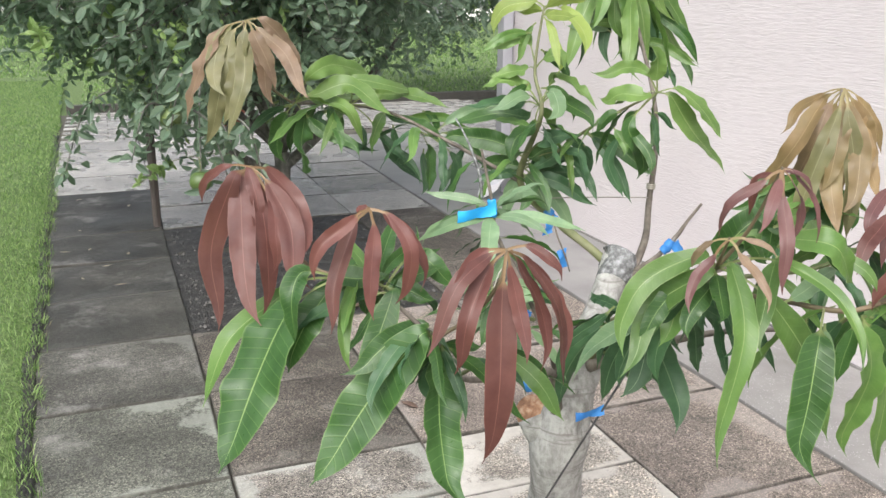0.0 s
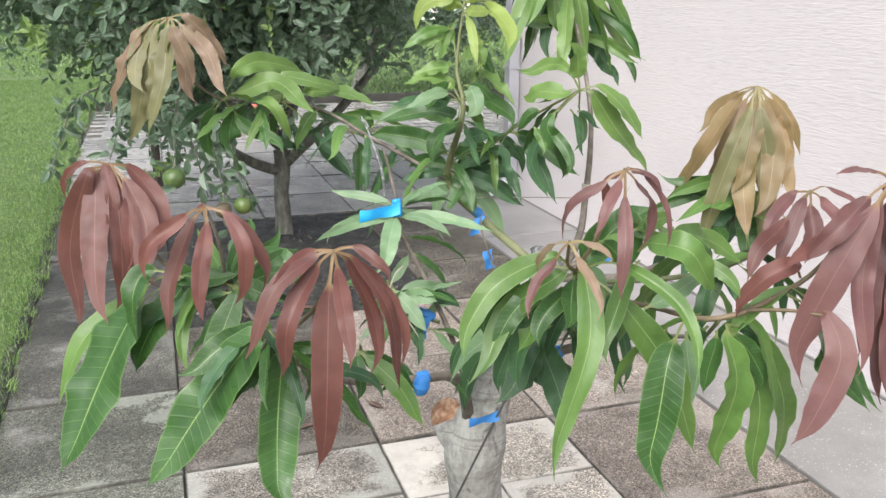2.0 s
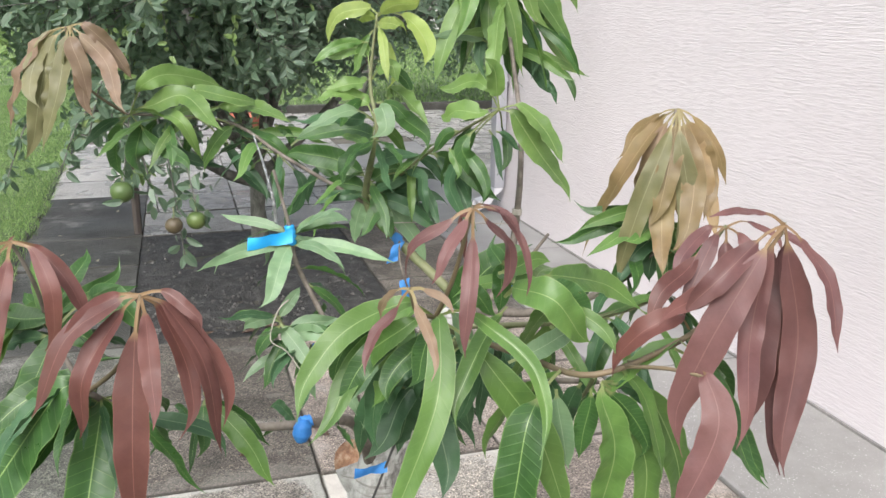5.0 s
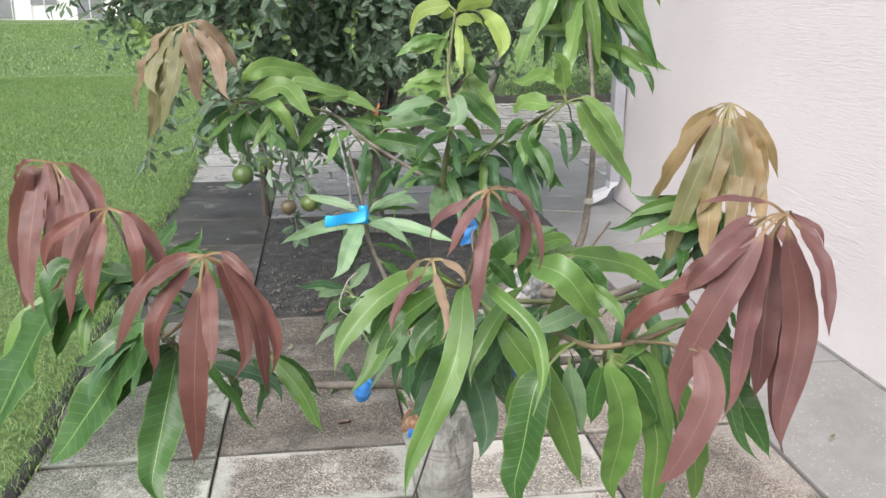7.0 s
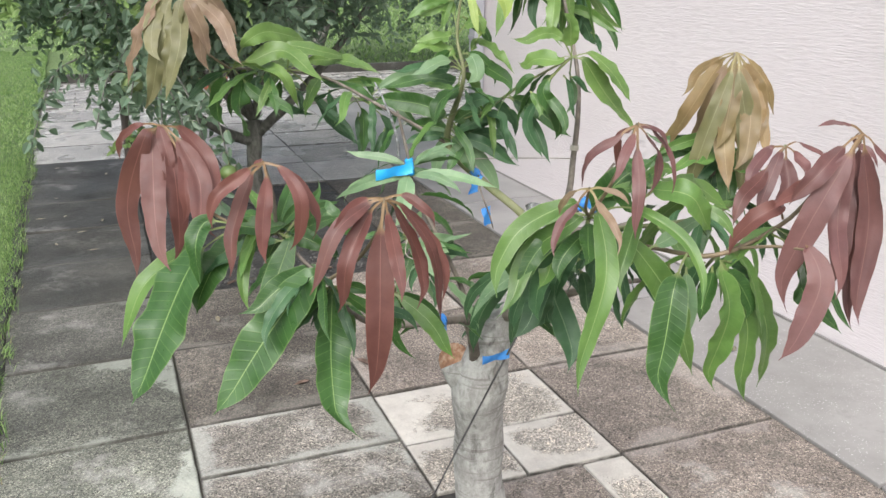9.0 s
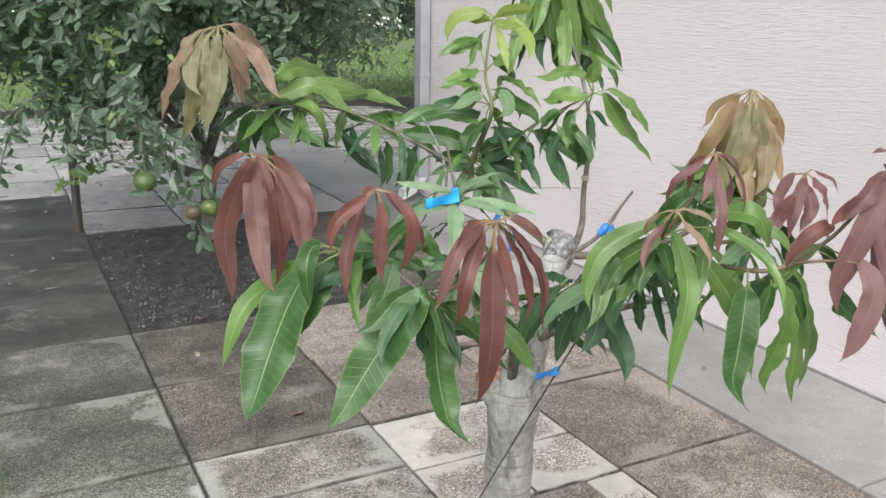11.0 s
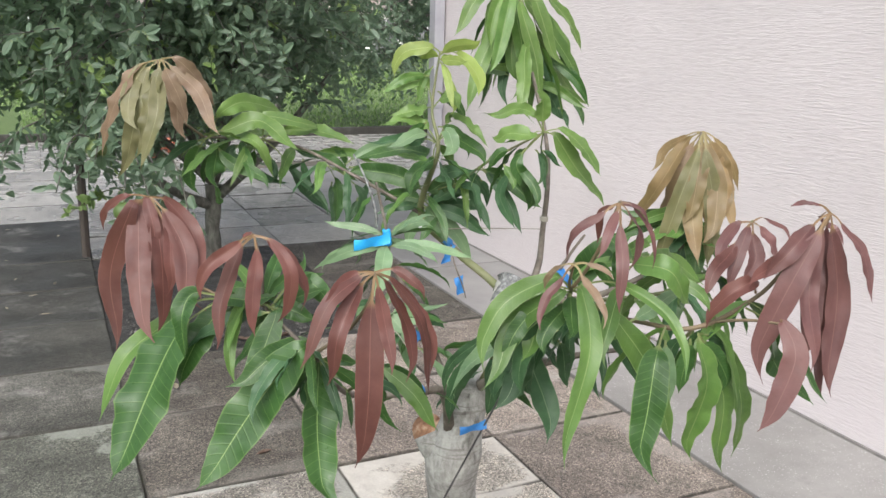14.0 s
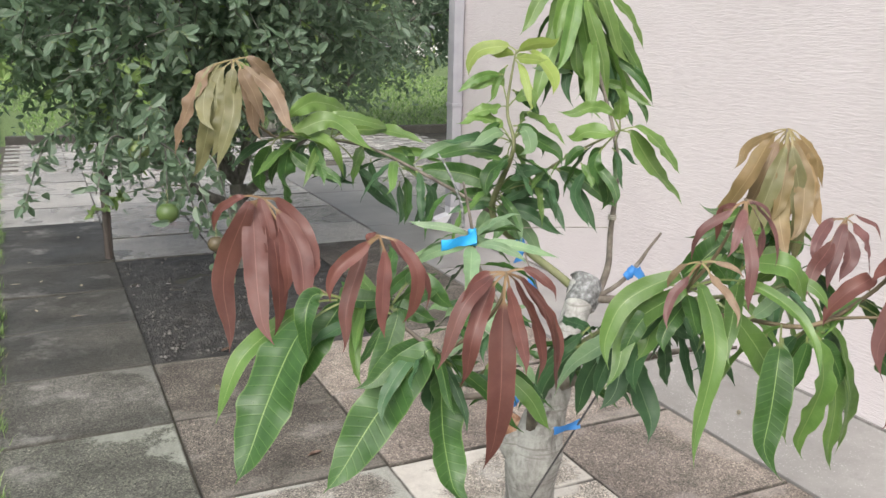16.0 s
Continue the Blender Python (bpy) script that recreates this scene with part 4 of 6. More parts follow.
branch([(0.56, 1.40, 0.79, 0.0055), (0.58, 1.31, 0.86, 0.0045), (0.572, 1.262, 0.905, 0.003)], M_TWIG_GREEN)
branch([(0.86, 1.60, 0.60, 0.0094), (0.835, 1.58, 0.72, 0.009), (0.79, 1.625, 0.85, 0.0078), (0.748, 1.665, 0.95, 0.007), (0.741, 1.669, 1.006, 0.006), (0.715, 1.67, 1.12, 0.004)], M_TWIG)
branch([(0.80, 1.59, 0.79, 0.007), (0.74, 1.60, 0.82, 0.006), (0.70, 1.592, 0.885, 0.004)], M_TWIG_GREEN)
branch([(1.0, 1.68, 0.70, 0.016), (0.985, 1.45, 0.86, 0.011), (0.934, 1.264, 0.947, 0.009), (0.87, 1.17, 1.0, 0.007), (0.847, 1.129, 1.031, 0.006)], M_TWIG_GREEN)
branch([(0.847, 1.129, 1.031, 0.005), (0.855, 1.08, 1.1, 0.0045), (0.862, 1.04, 1.19, 0.003)], M_TWIG_RED)
branch([(0.847, 1.129, 1.031, 0.0045), (0.81, 1.08, 1.06, 0.004), (0.794, 1.046, 1.101, 0.003)], M_TWIG_RED)
branch([(0.934, 1.264, 0.947, 0.007), (0.97, 1.13, 0.965, 0.0065), (1.017, 1.033, 0.977, 0.0065), (1.14, 1.031, 1.015, 0.006), (1.17, 0.99, 1.09, 0.005), (1.196, 0.955, 1.161, 0.0035)], M_TWIG_RED)
branch([(0.93, 1.28, 0.955, 0.007), (1.1, 1.2, 0.98, 0.0065), (1.25, 1.23, 1.01, 0.006), (1.336, 1.253, 1.085, 0.0035)], M_TWIG_GREEN)
branch([(1.09, 1.76, 0.80, 0.014), (1.22, 1.6, 0.84, 0.010), (1.32, 1.45, 0.97, 0.008), (1.352, 1.44, 1.09, 0.006), (1.346, 1.433, 1.236, 0.0035)])
branch([(1.017, 1.033, 0.975, 0.005), (1.03, 1.08, 0.93, 0.0045), (1.039, 1.129, 0.888, 0.003)], M_TWIG_GREEN)
branch([(1.06, 1.031, 0.99, 0.0045), (1.09, 1.043, 0.978, 0.003)], M_TWIG_GREEN)
branch([(1.05, 1.03, 0.985, 0.0045), (1.08, 0.98, 1.0, 0.004), (1.103, 0.936, 1.005, 0.003)], M_TWIG_RED)
branch([(0.95, 1.64, 0.64, 0.009), (0.945, 1.57, 0.73, 0.007), (0.93, 1.52, 0.78, 0.006), (0.95, 1.45, 0.87, 0.003)], M_TWIG_GREEN)
branch([(1.0, 1.55, 0.80, 0.008), (1.015, 1.43, 0.88, 0.006), (1.029, 1.333, 0.924, 0.004)])
branch([(0.94, 1.61, 0.66, 0.016), (1.03, 1.52, 0.73, 0.012), (1.12, 1.43, 0.78, 0.009), (1.2, 1.36, 0.80, 0.006)])
branch([(1.09, 1.75, 0.79, 0.010), (1.15, 1.705, 0.845, 0.009), (1.192, 1.69, 0.895, 0.009), (1.21, 1.68, 0.93, 0.006), (1.235, 1.667, 0.972, 0.005)], M_TWIG, label="bare cut twig")
branch([(0.992, 1.885, 0.915, 0.004), (0.985, 1.85, 0.88, 0.0035), (0.992, 1.818, 0.835, 0.003), (1.0, 1.81, 0.80, 0.002)], M_TWIG)


def wrap(points, mat, name, label, lumps=0.25):
    ob = part(name, tube([(*(Vector(p[:3]) - MO), p[3] * 0.86) for p in points], 14, 5, lumps * 1.3, 3), mat, mango)
    return tagged(ob, label)


def flag(root, away, drop, label, mat):
    """A loose bent end of tape that hangs from a twig."""
    bm = bmesh.new()
    root, away, drop = Vector(root) - MO, Vector(away), Vector(drop)
    nrm = away.cross(drop).normalized()
    for s in (0.0, 0.0012):
        rows_t = [[bm.verts.new(root + away * q / 6 + drop * h * (1 + 0.12 * math.sin(q * 2.1 + h * 3)) + nrm * (s + 0.004 * math.sin(q * 0.9 + 3 * h))) for h in (-0.5, 0.0, 0.5)] for q in range(7)]
        for a, b in zip(rows_t, rows_t[1:]):
            for k in range(2):
                bm.faces.new((a[k], a[k + 1], b[k + 1], b[k]))
    part("tape_flag", bm, mat, mango, label)


wrap([(0.742, 1.669, 0.985, 0.0095), (0.740, 1.669, 1.0, 0.011), (0.738, 1.669, 1.02, 0.0095)], M_TAPE, "tape", "bright blue tape flag on the graft", 0.15)
flag((0.742, 1.656, 1.003), (-0.078, 0.006, -0.012), (0.002, 0, 0.022), "bright blue tape flag on the graft", M_TAPE)
wrap([(0.738, 1.462, 0.745, 0.011), (0.727, 1.461, 0.743, 0.014), (0.716, 1.46, 0.742, 0.010)], M_TAPE_DARK, "tape", "blue cloth tape wrap", 0.3)
wrap([(0.724, 1.452, 0.752, 0.009), (0.722, 1.448, 0.742, 0.017), (0.719, 1.446, 0.731, 0.018), (0.717, 1.446, 0.722, 0.013), (0.716, 1.447, 0.716, 0.005)], M_TAPE_DARK, "tape", "wad of blue cloth tape below the limb", 0.1)
wrap([(0.998, 1.893, 0.905, 0.0105), (0.990, 1.898, 0.918, 0.0125), (0.983, 1.903, 0.926, 0.0105)], M_TAPE_DARK, "tape", "blue cloth tape wrap", 0.25)
flag((0.988, 1.880, 0.912), (-0.016, -0.006, -0.038), (0.024, 0.0, 0.006), "loose end of blue cloth tape", M_TAPE_DARK)
flag((0.988, 1.832, 0.848), (0.006, -0.006, -0.042), (0.02, 0.0, 0.007), "loose end of blue cloth tape", M_TAPE_DARK)
wrap([(1.165, 1.70, 0.862, 0.011), (1.177, 1.695, 0.875, 0.0125), (1.185, 1.692, 0.888, 0.0105)], M_TAPE_DARK, "tape", "blue cloth tape wrap", 0.3)
flag((1.182, 1.682, 0.884), (0.03, -0.004, -0.036), (0.014, 0.0, 0.016), "loose end of blue cloth tape", M_TAPE_DARK)
wrap([(0.79, 1.592, 0.80, 0.008), (0.775, 1.596, 0.808, 0.010), (0.76, 1.60, 0.816, 0.008)], M_TAPE_DARK, "tape", "blue cloth tape wrap", 0.3)
flag((0.772, 1.586, 0.804), (-0.012, 0.0, -0.045), (0.02, 0.0, 0.004), "loose end of blue cloth tape", M_TAPE_DARK)
wrap([(1.01, 1.54, 0.71, 0.013), (1.02, 1.53, 0.722, 0.0145), (1.03, 1.52, 0.73, 0.013)], M_TAPE_DARK, "tape", "blue cloth tape wrap", 0.3)
flag((0.849, 1.398, 0.677), (-0.052, 0.012, -0.012), (0.001, 0, 0.016), "blue tape flag on the tie wire", M_TAPE_DARK)
wrap([(0.716, 1.668, 1.025, 0.0035), (0.712, 1.669, 1.07, 0.004), (0.70, 1.70, 1.13, 0.0025), (0.69, 1.74, 1.17, 0.002)], M_FILM, "grafting_film", "clear grafting film round the scion", 0.35)
# cords
wrap([(1.258, 1.891, 0.955, 0.0125), (1.259, 1.892, 0.962, 0.013), (1.259, 1.892, 0.969, 0.0125)], M_CORD, "cord", "pale tie round a twig", 0.1)
part("cord", tube([(*(Vector((0.93, 1.90, 0.955)) - MO), 0.0014), (*(Vector((1.08, 1.90, 0.948)) - MO), 0.0014), (*(Vector((1.265, 1.89, 0.935)) - MO), 0.0014)], 5, 4), M_CORD, mango, "thin pale tie cord")
part("cord", tube([(*(Vector((0.736, 1.729, 0.0)) - MO), 0.0022), (*(Vector((0.801, 1.537, 0.4)) - MO), 0.0022), (*(Vector((0.866, 1.338, 0.80)) - MO), 0.0022)], 5, 4), M_DARKGAP, mango, "thin dark tie wire across the trunk")
part("root_thread", tube([(*(Vector((0.72, 1.56, 0.92)) - MO), 0.0014), (*(Vector((0.70, 1.55, 0.905)) - MO), 0.0013), (*(Vector((0.685, 1.54, 0.86)) - MO), 0.0011), (*(Vector((0.71, 1.53, 0.84)) - MO), 0.0011), (*(Vector((0.74, 1.52, 0.79)) - MO), 0.001)], 5, 4), M_CORD, mango, "pale dead twig")
tag = part("plant_tag", box(Vector((1.03, 1.668, 0.66)) - MO, Vector((1.048, 1.671, 0.76)) - MO), M_WHITE, mango, "white plant tag with dark marks", smooth=False)
for k in range(4):
    part("mark", box(Vector((1.034, 1.6665, 0.672 + 0.02 * k)) - MO, Vector((1.044, 1.6678, 0.681 + 0.02 * k)) - MO), M_DARKGAP, tag, smooth=False)


def filler(kinds, points, count, length, seed, droop=0.5):
    """Further leaves scattered along a twig, arching out and down."""
    rng = random.Random(seed)
    line = smooth_path([(*p, 1.0) for p in points], 8)
    for k in range(count):
        at = line[rng.randrange(len(line))][0]
        a = rng.uniform(0, 2 * math.pi)
        n = rng.uniform(*length)
        way = Vector((math.cos(a), math.sin(a), rng.gauss(-droop, 0.45))).normalized() * n
        spray(kinds[rng.randrange(len(kinds))], at, [(way.x, way.y, way.z, n * rng.uniform(0.03, 0.13), n * rng.uniform(0.16, 0.22), rng.gauss(0, 30))])


filler(("green", "graft", "dark", "lime"), [(0.937, 1.951, 0.99), (0.941, 1.863, 1.153), (0.934, 1.888, 1.246)], 9, (11, 16), 1, 0.6)
filler(("dark", "green", "lime"), [(0.90, 1.96, 1.01), (0.775, 2.011, 1.082), (0.67, 2.195, 1.135), (0.52, 2.19, 1.155)], 12, (12, 17), 2, 0.8)
filler(("pale", "green", "lime"), [(0.96, 1.92, 1.02), (1.063, 1.861, 1.117), (1.15, 1.75, 1.20)], 8, (11, 16), 3, 0.8)
filler(("dark", "green"), [(1.0, 1.50, 0.83), (0.96, 1.38, 0.90), (0.934, 1.264, 0.947)], 8, (11, 16), 4, 0.8)
filler(("green", "dark", "lime"), [(1.25, 1.55, 0.88), (1.33, 1.45, 1.0), (1.352, 1.44, 1.09)], 16, (10, 16), 5, 0.6)
filler(("green", "lime", "dark", "green"), [(0.43, 1.2, 0.965), (0.392, 1.293, 1.009), (0.345, 1.30, 1.02)], 9, (10, 15), 12, 0.55)
filler(("dark", "green"), [(0.82, 1.54, 0.69), (0.716, 1.46, 0.74), (0.607, 1.46, 0.75), (0.52, 1.32, 0.85)], 7, (7, 12), 13, 0.4)
filler(("lime", "green", "lime"), [(0.92, 1.11, 1.03), (0.96, 1.09, 1.075), (1.03, 1.08, 1.06)], 4, (12, 17), 14, 0.45)
filler(("green", "dark"), [(0.50, 1.3, 0.86), (0.442, 1.19, 0.955), (0.392, 1.293, 1.009)], 12, (10, 15), 6, 0.6)
filler(("graft", "dark", "green", "dark"), [(0.79, 1.60, 0.76), (0.76, 1.60, 0.82), (0.70, 1.592, 0.885)], 20, (8, 13), 7, 0.4)
filler(("green", "lime", "green"), [(1.0, 1.06, 0.975), (1.06, 1.03, 0.99), (1.14, 1.031, 1.015)], 6, (14, 19), 10, 1.4)
filler(("green", "lime", "dark"), [(1.0, 1.24, 0.965), (1.12, 1.20, 0.985), (1.22, 1.22, 1.0)], 10, (12, 18), 21, 1.3)
filler(("dark", "green", "dark"), [(0.955, 1.60, 0.70), (0.93, 1.52, 0.78), (0.95, 1.46, 0.86)], 10, (10, 15), 15, 0.6)
filler(("green", "pale", "lime", "green"), [(1.285, 2.05, 1.42), (1.29, 2.11, 1.48), (1.297, 2.165, 1.555)], 16, (20, 27), 8, 2.2)
filler(("graft", "graft", "green"), [(0.742, 1.669, 0.985), (0.72, 1.67, 1.03)], 6, (10, 14), 16, 0.5)
filler(("pale", "lime", "pale"), [(0.44, 2.186, 1.17), (0.50, 2.188, 1.16), (0.60, 2.19, 1.145)], 7, (14, 18), 17, 0.5)

spray("yellow", (0.948, 1.882, 1.379), [
    (6.9, -7.3, 1.6, 1.8, 3.6, -60),
    (0.3, -6.9, -12.2, 0.8, 2.3, 30),
    (2.2, -8.6, -2.7, 0.6, 3.0, 68),
    (-2.3, 6.1, -2.2, 1.6, 2.6, 75),
    (6.8, 4.1, -2.7, 1, 2.6, 47)], (0, 0, -5))
spray("green", (0.937, 1.951, 0.988), [
    (-15.4, 8.1, 11.7, 1.4, 5.8, -78),
    (-7.8, 4.7, 3.8, 0.8, 5, -76),
    (3.6, -7.8, -5.6, 0.8, 4.7, 54)], (0, -5, 9))
spray("dark", (0.937, 1.951, 0.988), [
    (12.5, -10.6, -5, 2.5, 4.1, 73),
    (13.9, -4.7, 6, 1.7, 5, 77),
    (-10.2, 2.3, -0.5, 1.1, 2.8, -77),
    (16.2, -3.8, 1.1, 1.1, 4.2, 77)], (0, -5, 9))
spray("graft", (0.937, 1.951, 0.988), [
    (11.2, -5.3, -12.7, 1.1, 4.2, 81),
    (-2.6, 2.1, -8.9, 0.4, 4.2, 80)], (0, -5, 9))
spray("dark", (1.063, 1.861, 1.117), [
    (-1.5, -5.8, -15.3, 1.1, 2.6, 38),
    (4.8, -8.8, -15.4, 1.3, 3.2, 57)], (-6, 4, -6))
spray("green", (1.063, 1.861, 1.117), [
    (9, -10.3, -9.9, 1.3, 4.3, 70),
    (-5.3, -1.3, -13.3, 1.1, 2.7, -48),
    (-12, 5.6, -8, 1.4, 4.9, -81)], (-6, 4, -6))
spray("green", (0.392, 1.293, 1.009), [
    (10.2, 2.6, 2.5, 0.7, 2.6, 70),
    (9, -0.8, 1.5, 0.9, 2.6, 74),
    (6.4, -4.7, -2.3, 0.7, 3.7, 59),
    (-5.8, 0.9, -1.8, 0.5, 1.5, -76),
    (4.8, 7.6, 6.7, 0.5, 2.8, 36),
    (-3.9, 8, 1.3, 0.7, 2.4, -44),
    (-1.6, 2.9, -5.4, 0, 3.6, 38),
    (8.9, 6.8, 4.5, 0.5, 2.3, 58)], (1.5, -3, -1.5))
spray("lime", (0.392, 1.293, 1.009), [
    (2.6, 5.6, 2.3, 0.3, 2.6, 36),
    (-3.2, 11.2, 4.6, 0.5, 2.1, -22)], (1.5, -3, -1.5))
spray("green", (0.442, 1.182, 0.959), [
    (10.8, -3.1, -13, 1.1, 2.7, -78),
    (6.9, 2.1, -3.7, 0.6, 2.3, 78)], (2, 4, -3))
spray("dark", (0.442, 1.182, 0.959), [
    (2.7, -4.1, -10.3, 0.3, 1.9, 35),
    (-4.6, 2.2, -8.3, 0.4, 3.3, 85),
    (-2, 2.6, -7.7, 0.2, 2.6, 52)], (2, 4, -3))
spray("lime", (0.572, 1.262, 0.905), [
    (6.4, -5.2, -11.9, 2, 3.5, 54)], (0, 3, -3))
spray("green", (0.572, 1.262, 0.905), [
    (7.1, -2.3, -7, 1, 2.2, 68),
    (-0.5, -2.2, -7.7, 0.5, 2.5, -3),
    (2.8, 1.3, -7.1, 0.5, 2, -66)], (0, 3, -3))
spray("graft", (0.741, 1.669, 1.006), [
    (-11.4, 6.8, 1.4, 1.4, 2.1, -58),
    (-15.6, -1, -5.4, 1.6, 2.9, -72),
    (-13.5, 3.9, -5.2, 1.1, 2.5, -79),
    (-5, -8.9, -10.5, 0.6, 4.2, -20),
    (7.6, -8.8, -3.9, 1.6, 2.2, 62),
    (16.5, -5.9, -4.3, 1.1, 2.9, 45),
    (10.5, 2.2, 1.7, 1.1, 2.8, 72),
    (5.6, 0.7, -3.2, 0.6, 2.3, 87)], (0, 0, -3))
spray("graft", (0.700, 1.592, 0.883), [
    (-5.4, 0.8, -1.8, 0.9, 2.7, -72),
    (8.1, -3.5, -4, 1.1, 3.5, 68),
    (4.4, -6.3, -8.5, 0.4, 3.5, 44),
    (11.5, -0.4, -1.9, 0.7, 3.1, 73),
    (4.7, 2.2, 3.5, 0.4, 2.4, 54),
    (5.9, -3.3, -14.4, 0.3, 3.3, 65)], (2, 0, -4))
spray("green", (0.700, 1.592, 0.883), [
    (-7.2, 4.7, -1.5, 0.7, 2.7, -74),
    (-2.2, -3.4, -11.6, 0.4, 2.9, -22),
    (-4.1, -4, -5.3, 0.4, 2.8, -36)], (2, 0, -4))
spray("dark", (0.700, 1.592, 0.883), [
    (13.7, -0.5, -6.6, 0.4, 3.4, 77)], (2, 0, -4))
spray("lime", (1.352, 1.440, 1.090), [
    (2, -2.9, -14.3, 0.5, 3.4, 69),
    (-15.7, 1.4, -5.1, 1.5, 3.1, -68),
    (-15.2, -2.1, -8.7, 0.8, 2.9, -54),
    (-9.8, -4.3, -6.5, 0.5, 3.1, -39)], (0, 0, -7))
spray("dark", (1.352, 1.440, 1.090), [
    (-9, -1.4, -14, 1, 4.2, -45),
    (-2.7, -0.4, -14.6, 0.3, 4.2, -44)], (0, 0, -7))
spray("green", (1.352, 1.440, 1.090), [
    (5.6, -2.4, -12.6, 0.8, 3.6, -82),
    (-10.6, 0.3, -17.4, 1.1, 3.8, -54),
    (-12.7, 8.5, -3.8, 1.1, 2.5, -79),
    (-1.8, -4.6, -16.8, 0.2, 4.6, 16),
    (-16, 6.2, -10.8, 1.3, 3.2, -84)], (0, 0, -7))
spray("dark", (1.029, 1.333, 0.924), [
    (-5.7, -1.5, -14.1, 1.1, 2.5, -31),
    (-0.8, -5, -16.8, 0.5, 2.8, 81),
    (8.1, -5.7, -15.5, 0.7, 3, 88),
    (-7, 1.2, -7.9, 0.9, 2.5, -55),
    (-0.9, -8.7, -14, 0.3, 2.6, 5),
    (1, 0.6, -11.3, 0.3, 3, -19)], (-1, 7, -3))
spray("green", (0.482, 2.172, 1.144), [(10.4, -12.4, -8, -2.9, 3.8, 58)])
spray("dark", (0.454, 2.185, 1.154), [(-9.1, 3.9, -7.6, 0.8, 2.5, 83)])
spray("dark", (0.663, 2.188, 1.102), [(7.6, -9.8, -12.9, -1.6, 2.9, 24)])
spray("green", (0.771, 2.161, 1.131), [(3.6, -0.6, -5.3, 1.1, 2.3, 87)])
spray("dark", (0.766, 2.136, 1.043), [(-0.6, -3, -10.4, 0.8, 2.3, 1)])
spray("dark", (0.624, 2.200, 1.102), [(0.7, -2.1, -6, 0.7, 1.8, 27)])
spray("graft", (0.803, 2.137, 1.086), [(18.8, -2.7, 3.9, 3.5, 3.2, 81)])
spray("green", (0.810, 2.132, 1.079), [(7.2, -8.6, -6, 1.6, 3.5, 62)])
spray("dark", (0.824, 2.104, 1.004), [(-3.7, -1, -7, -0.8, 2.1, -60)])
spray("dark", (0.701, 2.174, 1.099), [(1.7, 0.1, -8.4, -0.8, 2.3, -78)])
spray("green", (0.587, 2.219, 1.125), [(-2.4, 0.6, -7.8, -0.8, 2.3, 86)])
spray("dark", (0.865, 2.106, 1.050), [(-3, 1.3, -9.5, 0.7, 2.3, 84)])
spray("lime", (0.729, 2.171, 1.118), [(14.6, -2.6, -3.7, 1.9, 2.8, 83)])
spray("dark", (1.105, 1.928, 1.089), [(4.9, -4.4, -9, 1, 2.2, 69)])
spray("dark", (1.087, 1.927, 1.068), [(2.8, 0.3, -6.8, 0.6, 2.2, -68)])
spray("dark", (1.037, 1.948, 1.083), [(6.9, -2.1, -6.6, 1.3, 2.9, 86)])
spray("dark", (0.918, 1.960, 0.996), [(-6.5, 5.3, 3.3, 1, 2.7, -70)])
spray("lime", (0.936, 1.911, 1.323), [(-10.1, 2, -4.2, 1.7, 2.7, -85)])
spray("lime", (0.947, 1.915, 1.346), [(-3.4, 0.7, -8.5, 0.6, 2.1, -83)])
spray("yellow", (0.971, 1.901, 1.329), [(-0.2, -7, -8.5, 0.7, 2.3, 21)])
spray("green", (0.951, 1.896, 1.289), [(6.2, -1, -7.2, 1, 2.9, -85)])
spray("green", (0.921, 1.884, 1.219), [(-4.3, 2.8, -6.2, 0.5, 2.9, 82)])
spray("green", (0.943, 1.873, 1.208), [(8.2, -2.4, -6, 1.2, 2.9, 87)])
spray("green", (1.082, 1.752, 1.140), [(2.8, -7.2, -9.6, 1.4, 2.8, 48)])
spray("lime", (1.059, 1.757, 1.132), [(1, -4.1, -5.2, 0.4, 2.2, 40)])
spray("dark", (1.134, 1.743, 1.166), [(2.4, -1.5, -9.3, 0.6, 1.6, 82)])
spray("dark", (1.147, 1.737, 1.163), [(4.5, -0.5, -4, 0.7, 1.6, -82)])
spray("green", (1.078, 1.760, 1.163), [(-3.7, 3.1, -4.4, 0.9, 2.8, 84)])
spray("green", (1.112, 1.751, 1.168), [(-1.1, 2.8, -6.3, 0.6, 2.4, 52)])
spray("graft", (1.259, 2.108, 1.314), [(-12.6, -0.8, 1.8, 1.4, 3.1, 88)])
spray("green", (1.353, 2.093, 1.365), [(8.7, -8.8, -12.1, 1.9, 3.6, 76)])
spray("green", (1.377, 2.098, 1.405), [(4.1, -4.1, -8.9, 1.4, 3.1, 75)])
spray("dark", (1.313, 2.082, 1.288), [(7.7, -3, -8.7, 1.9, 4.8, -89)])
spray("lime", (1.307, 2.085, 1.291), [(9.2, -12.6, -6.3, 2.2, 3.1, 76)])
spray("green", (1.416, 2.040, 1.261), [(2.1, -2.9, -7.2, 0.6, 2, 66)])
spray("dark", (1.378, 2.044, 1.234), [(1.9, -2.2, -5.2, 0.6, 1.8, 69)])
spray("green", (0.844, 1.129, 1.025), [(-4.3, -7.9, -4.4, 0.5, 3.1, -3)])
spray("dark", (0.883, 1.111, 1.010), [(-1.3, 0.1, -11.8, -2, 2, -63)])
spray("graft", (0.863, 1.127, 1.040), [(3, 0.1, -7, 0.5, 2.6, -69)])
spray("green", (0.826, 1.133, 1.022), [(-9.3, -0.1, -10.1, 1.9, 3.6, -59)])
spray("dark", (0.828, 1.129, 1.010), [(-5.5, 2.7, -14.8, 1.4, 3.7, -83)])
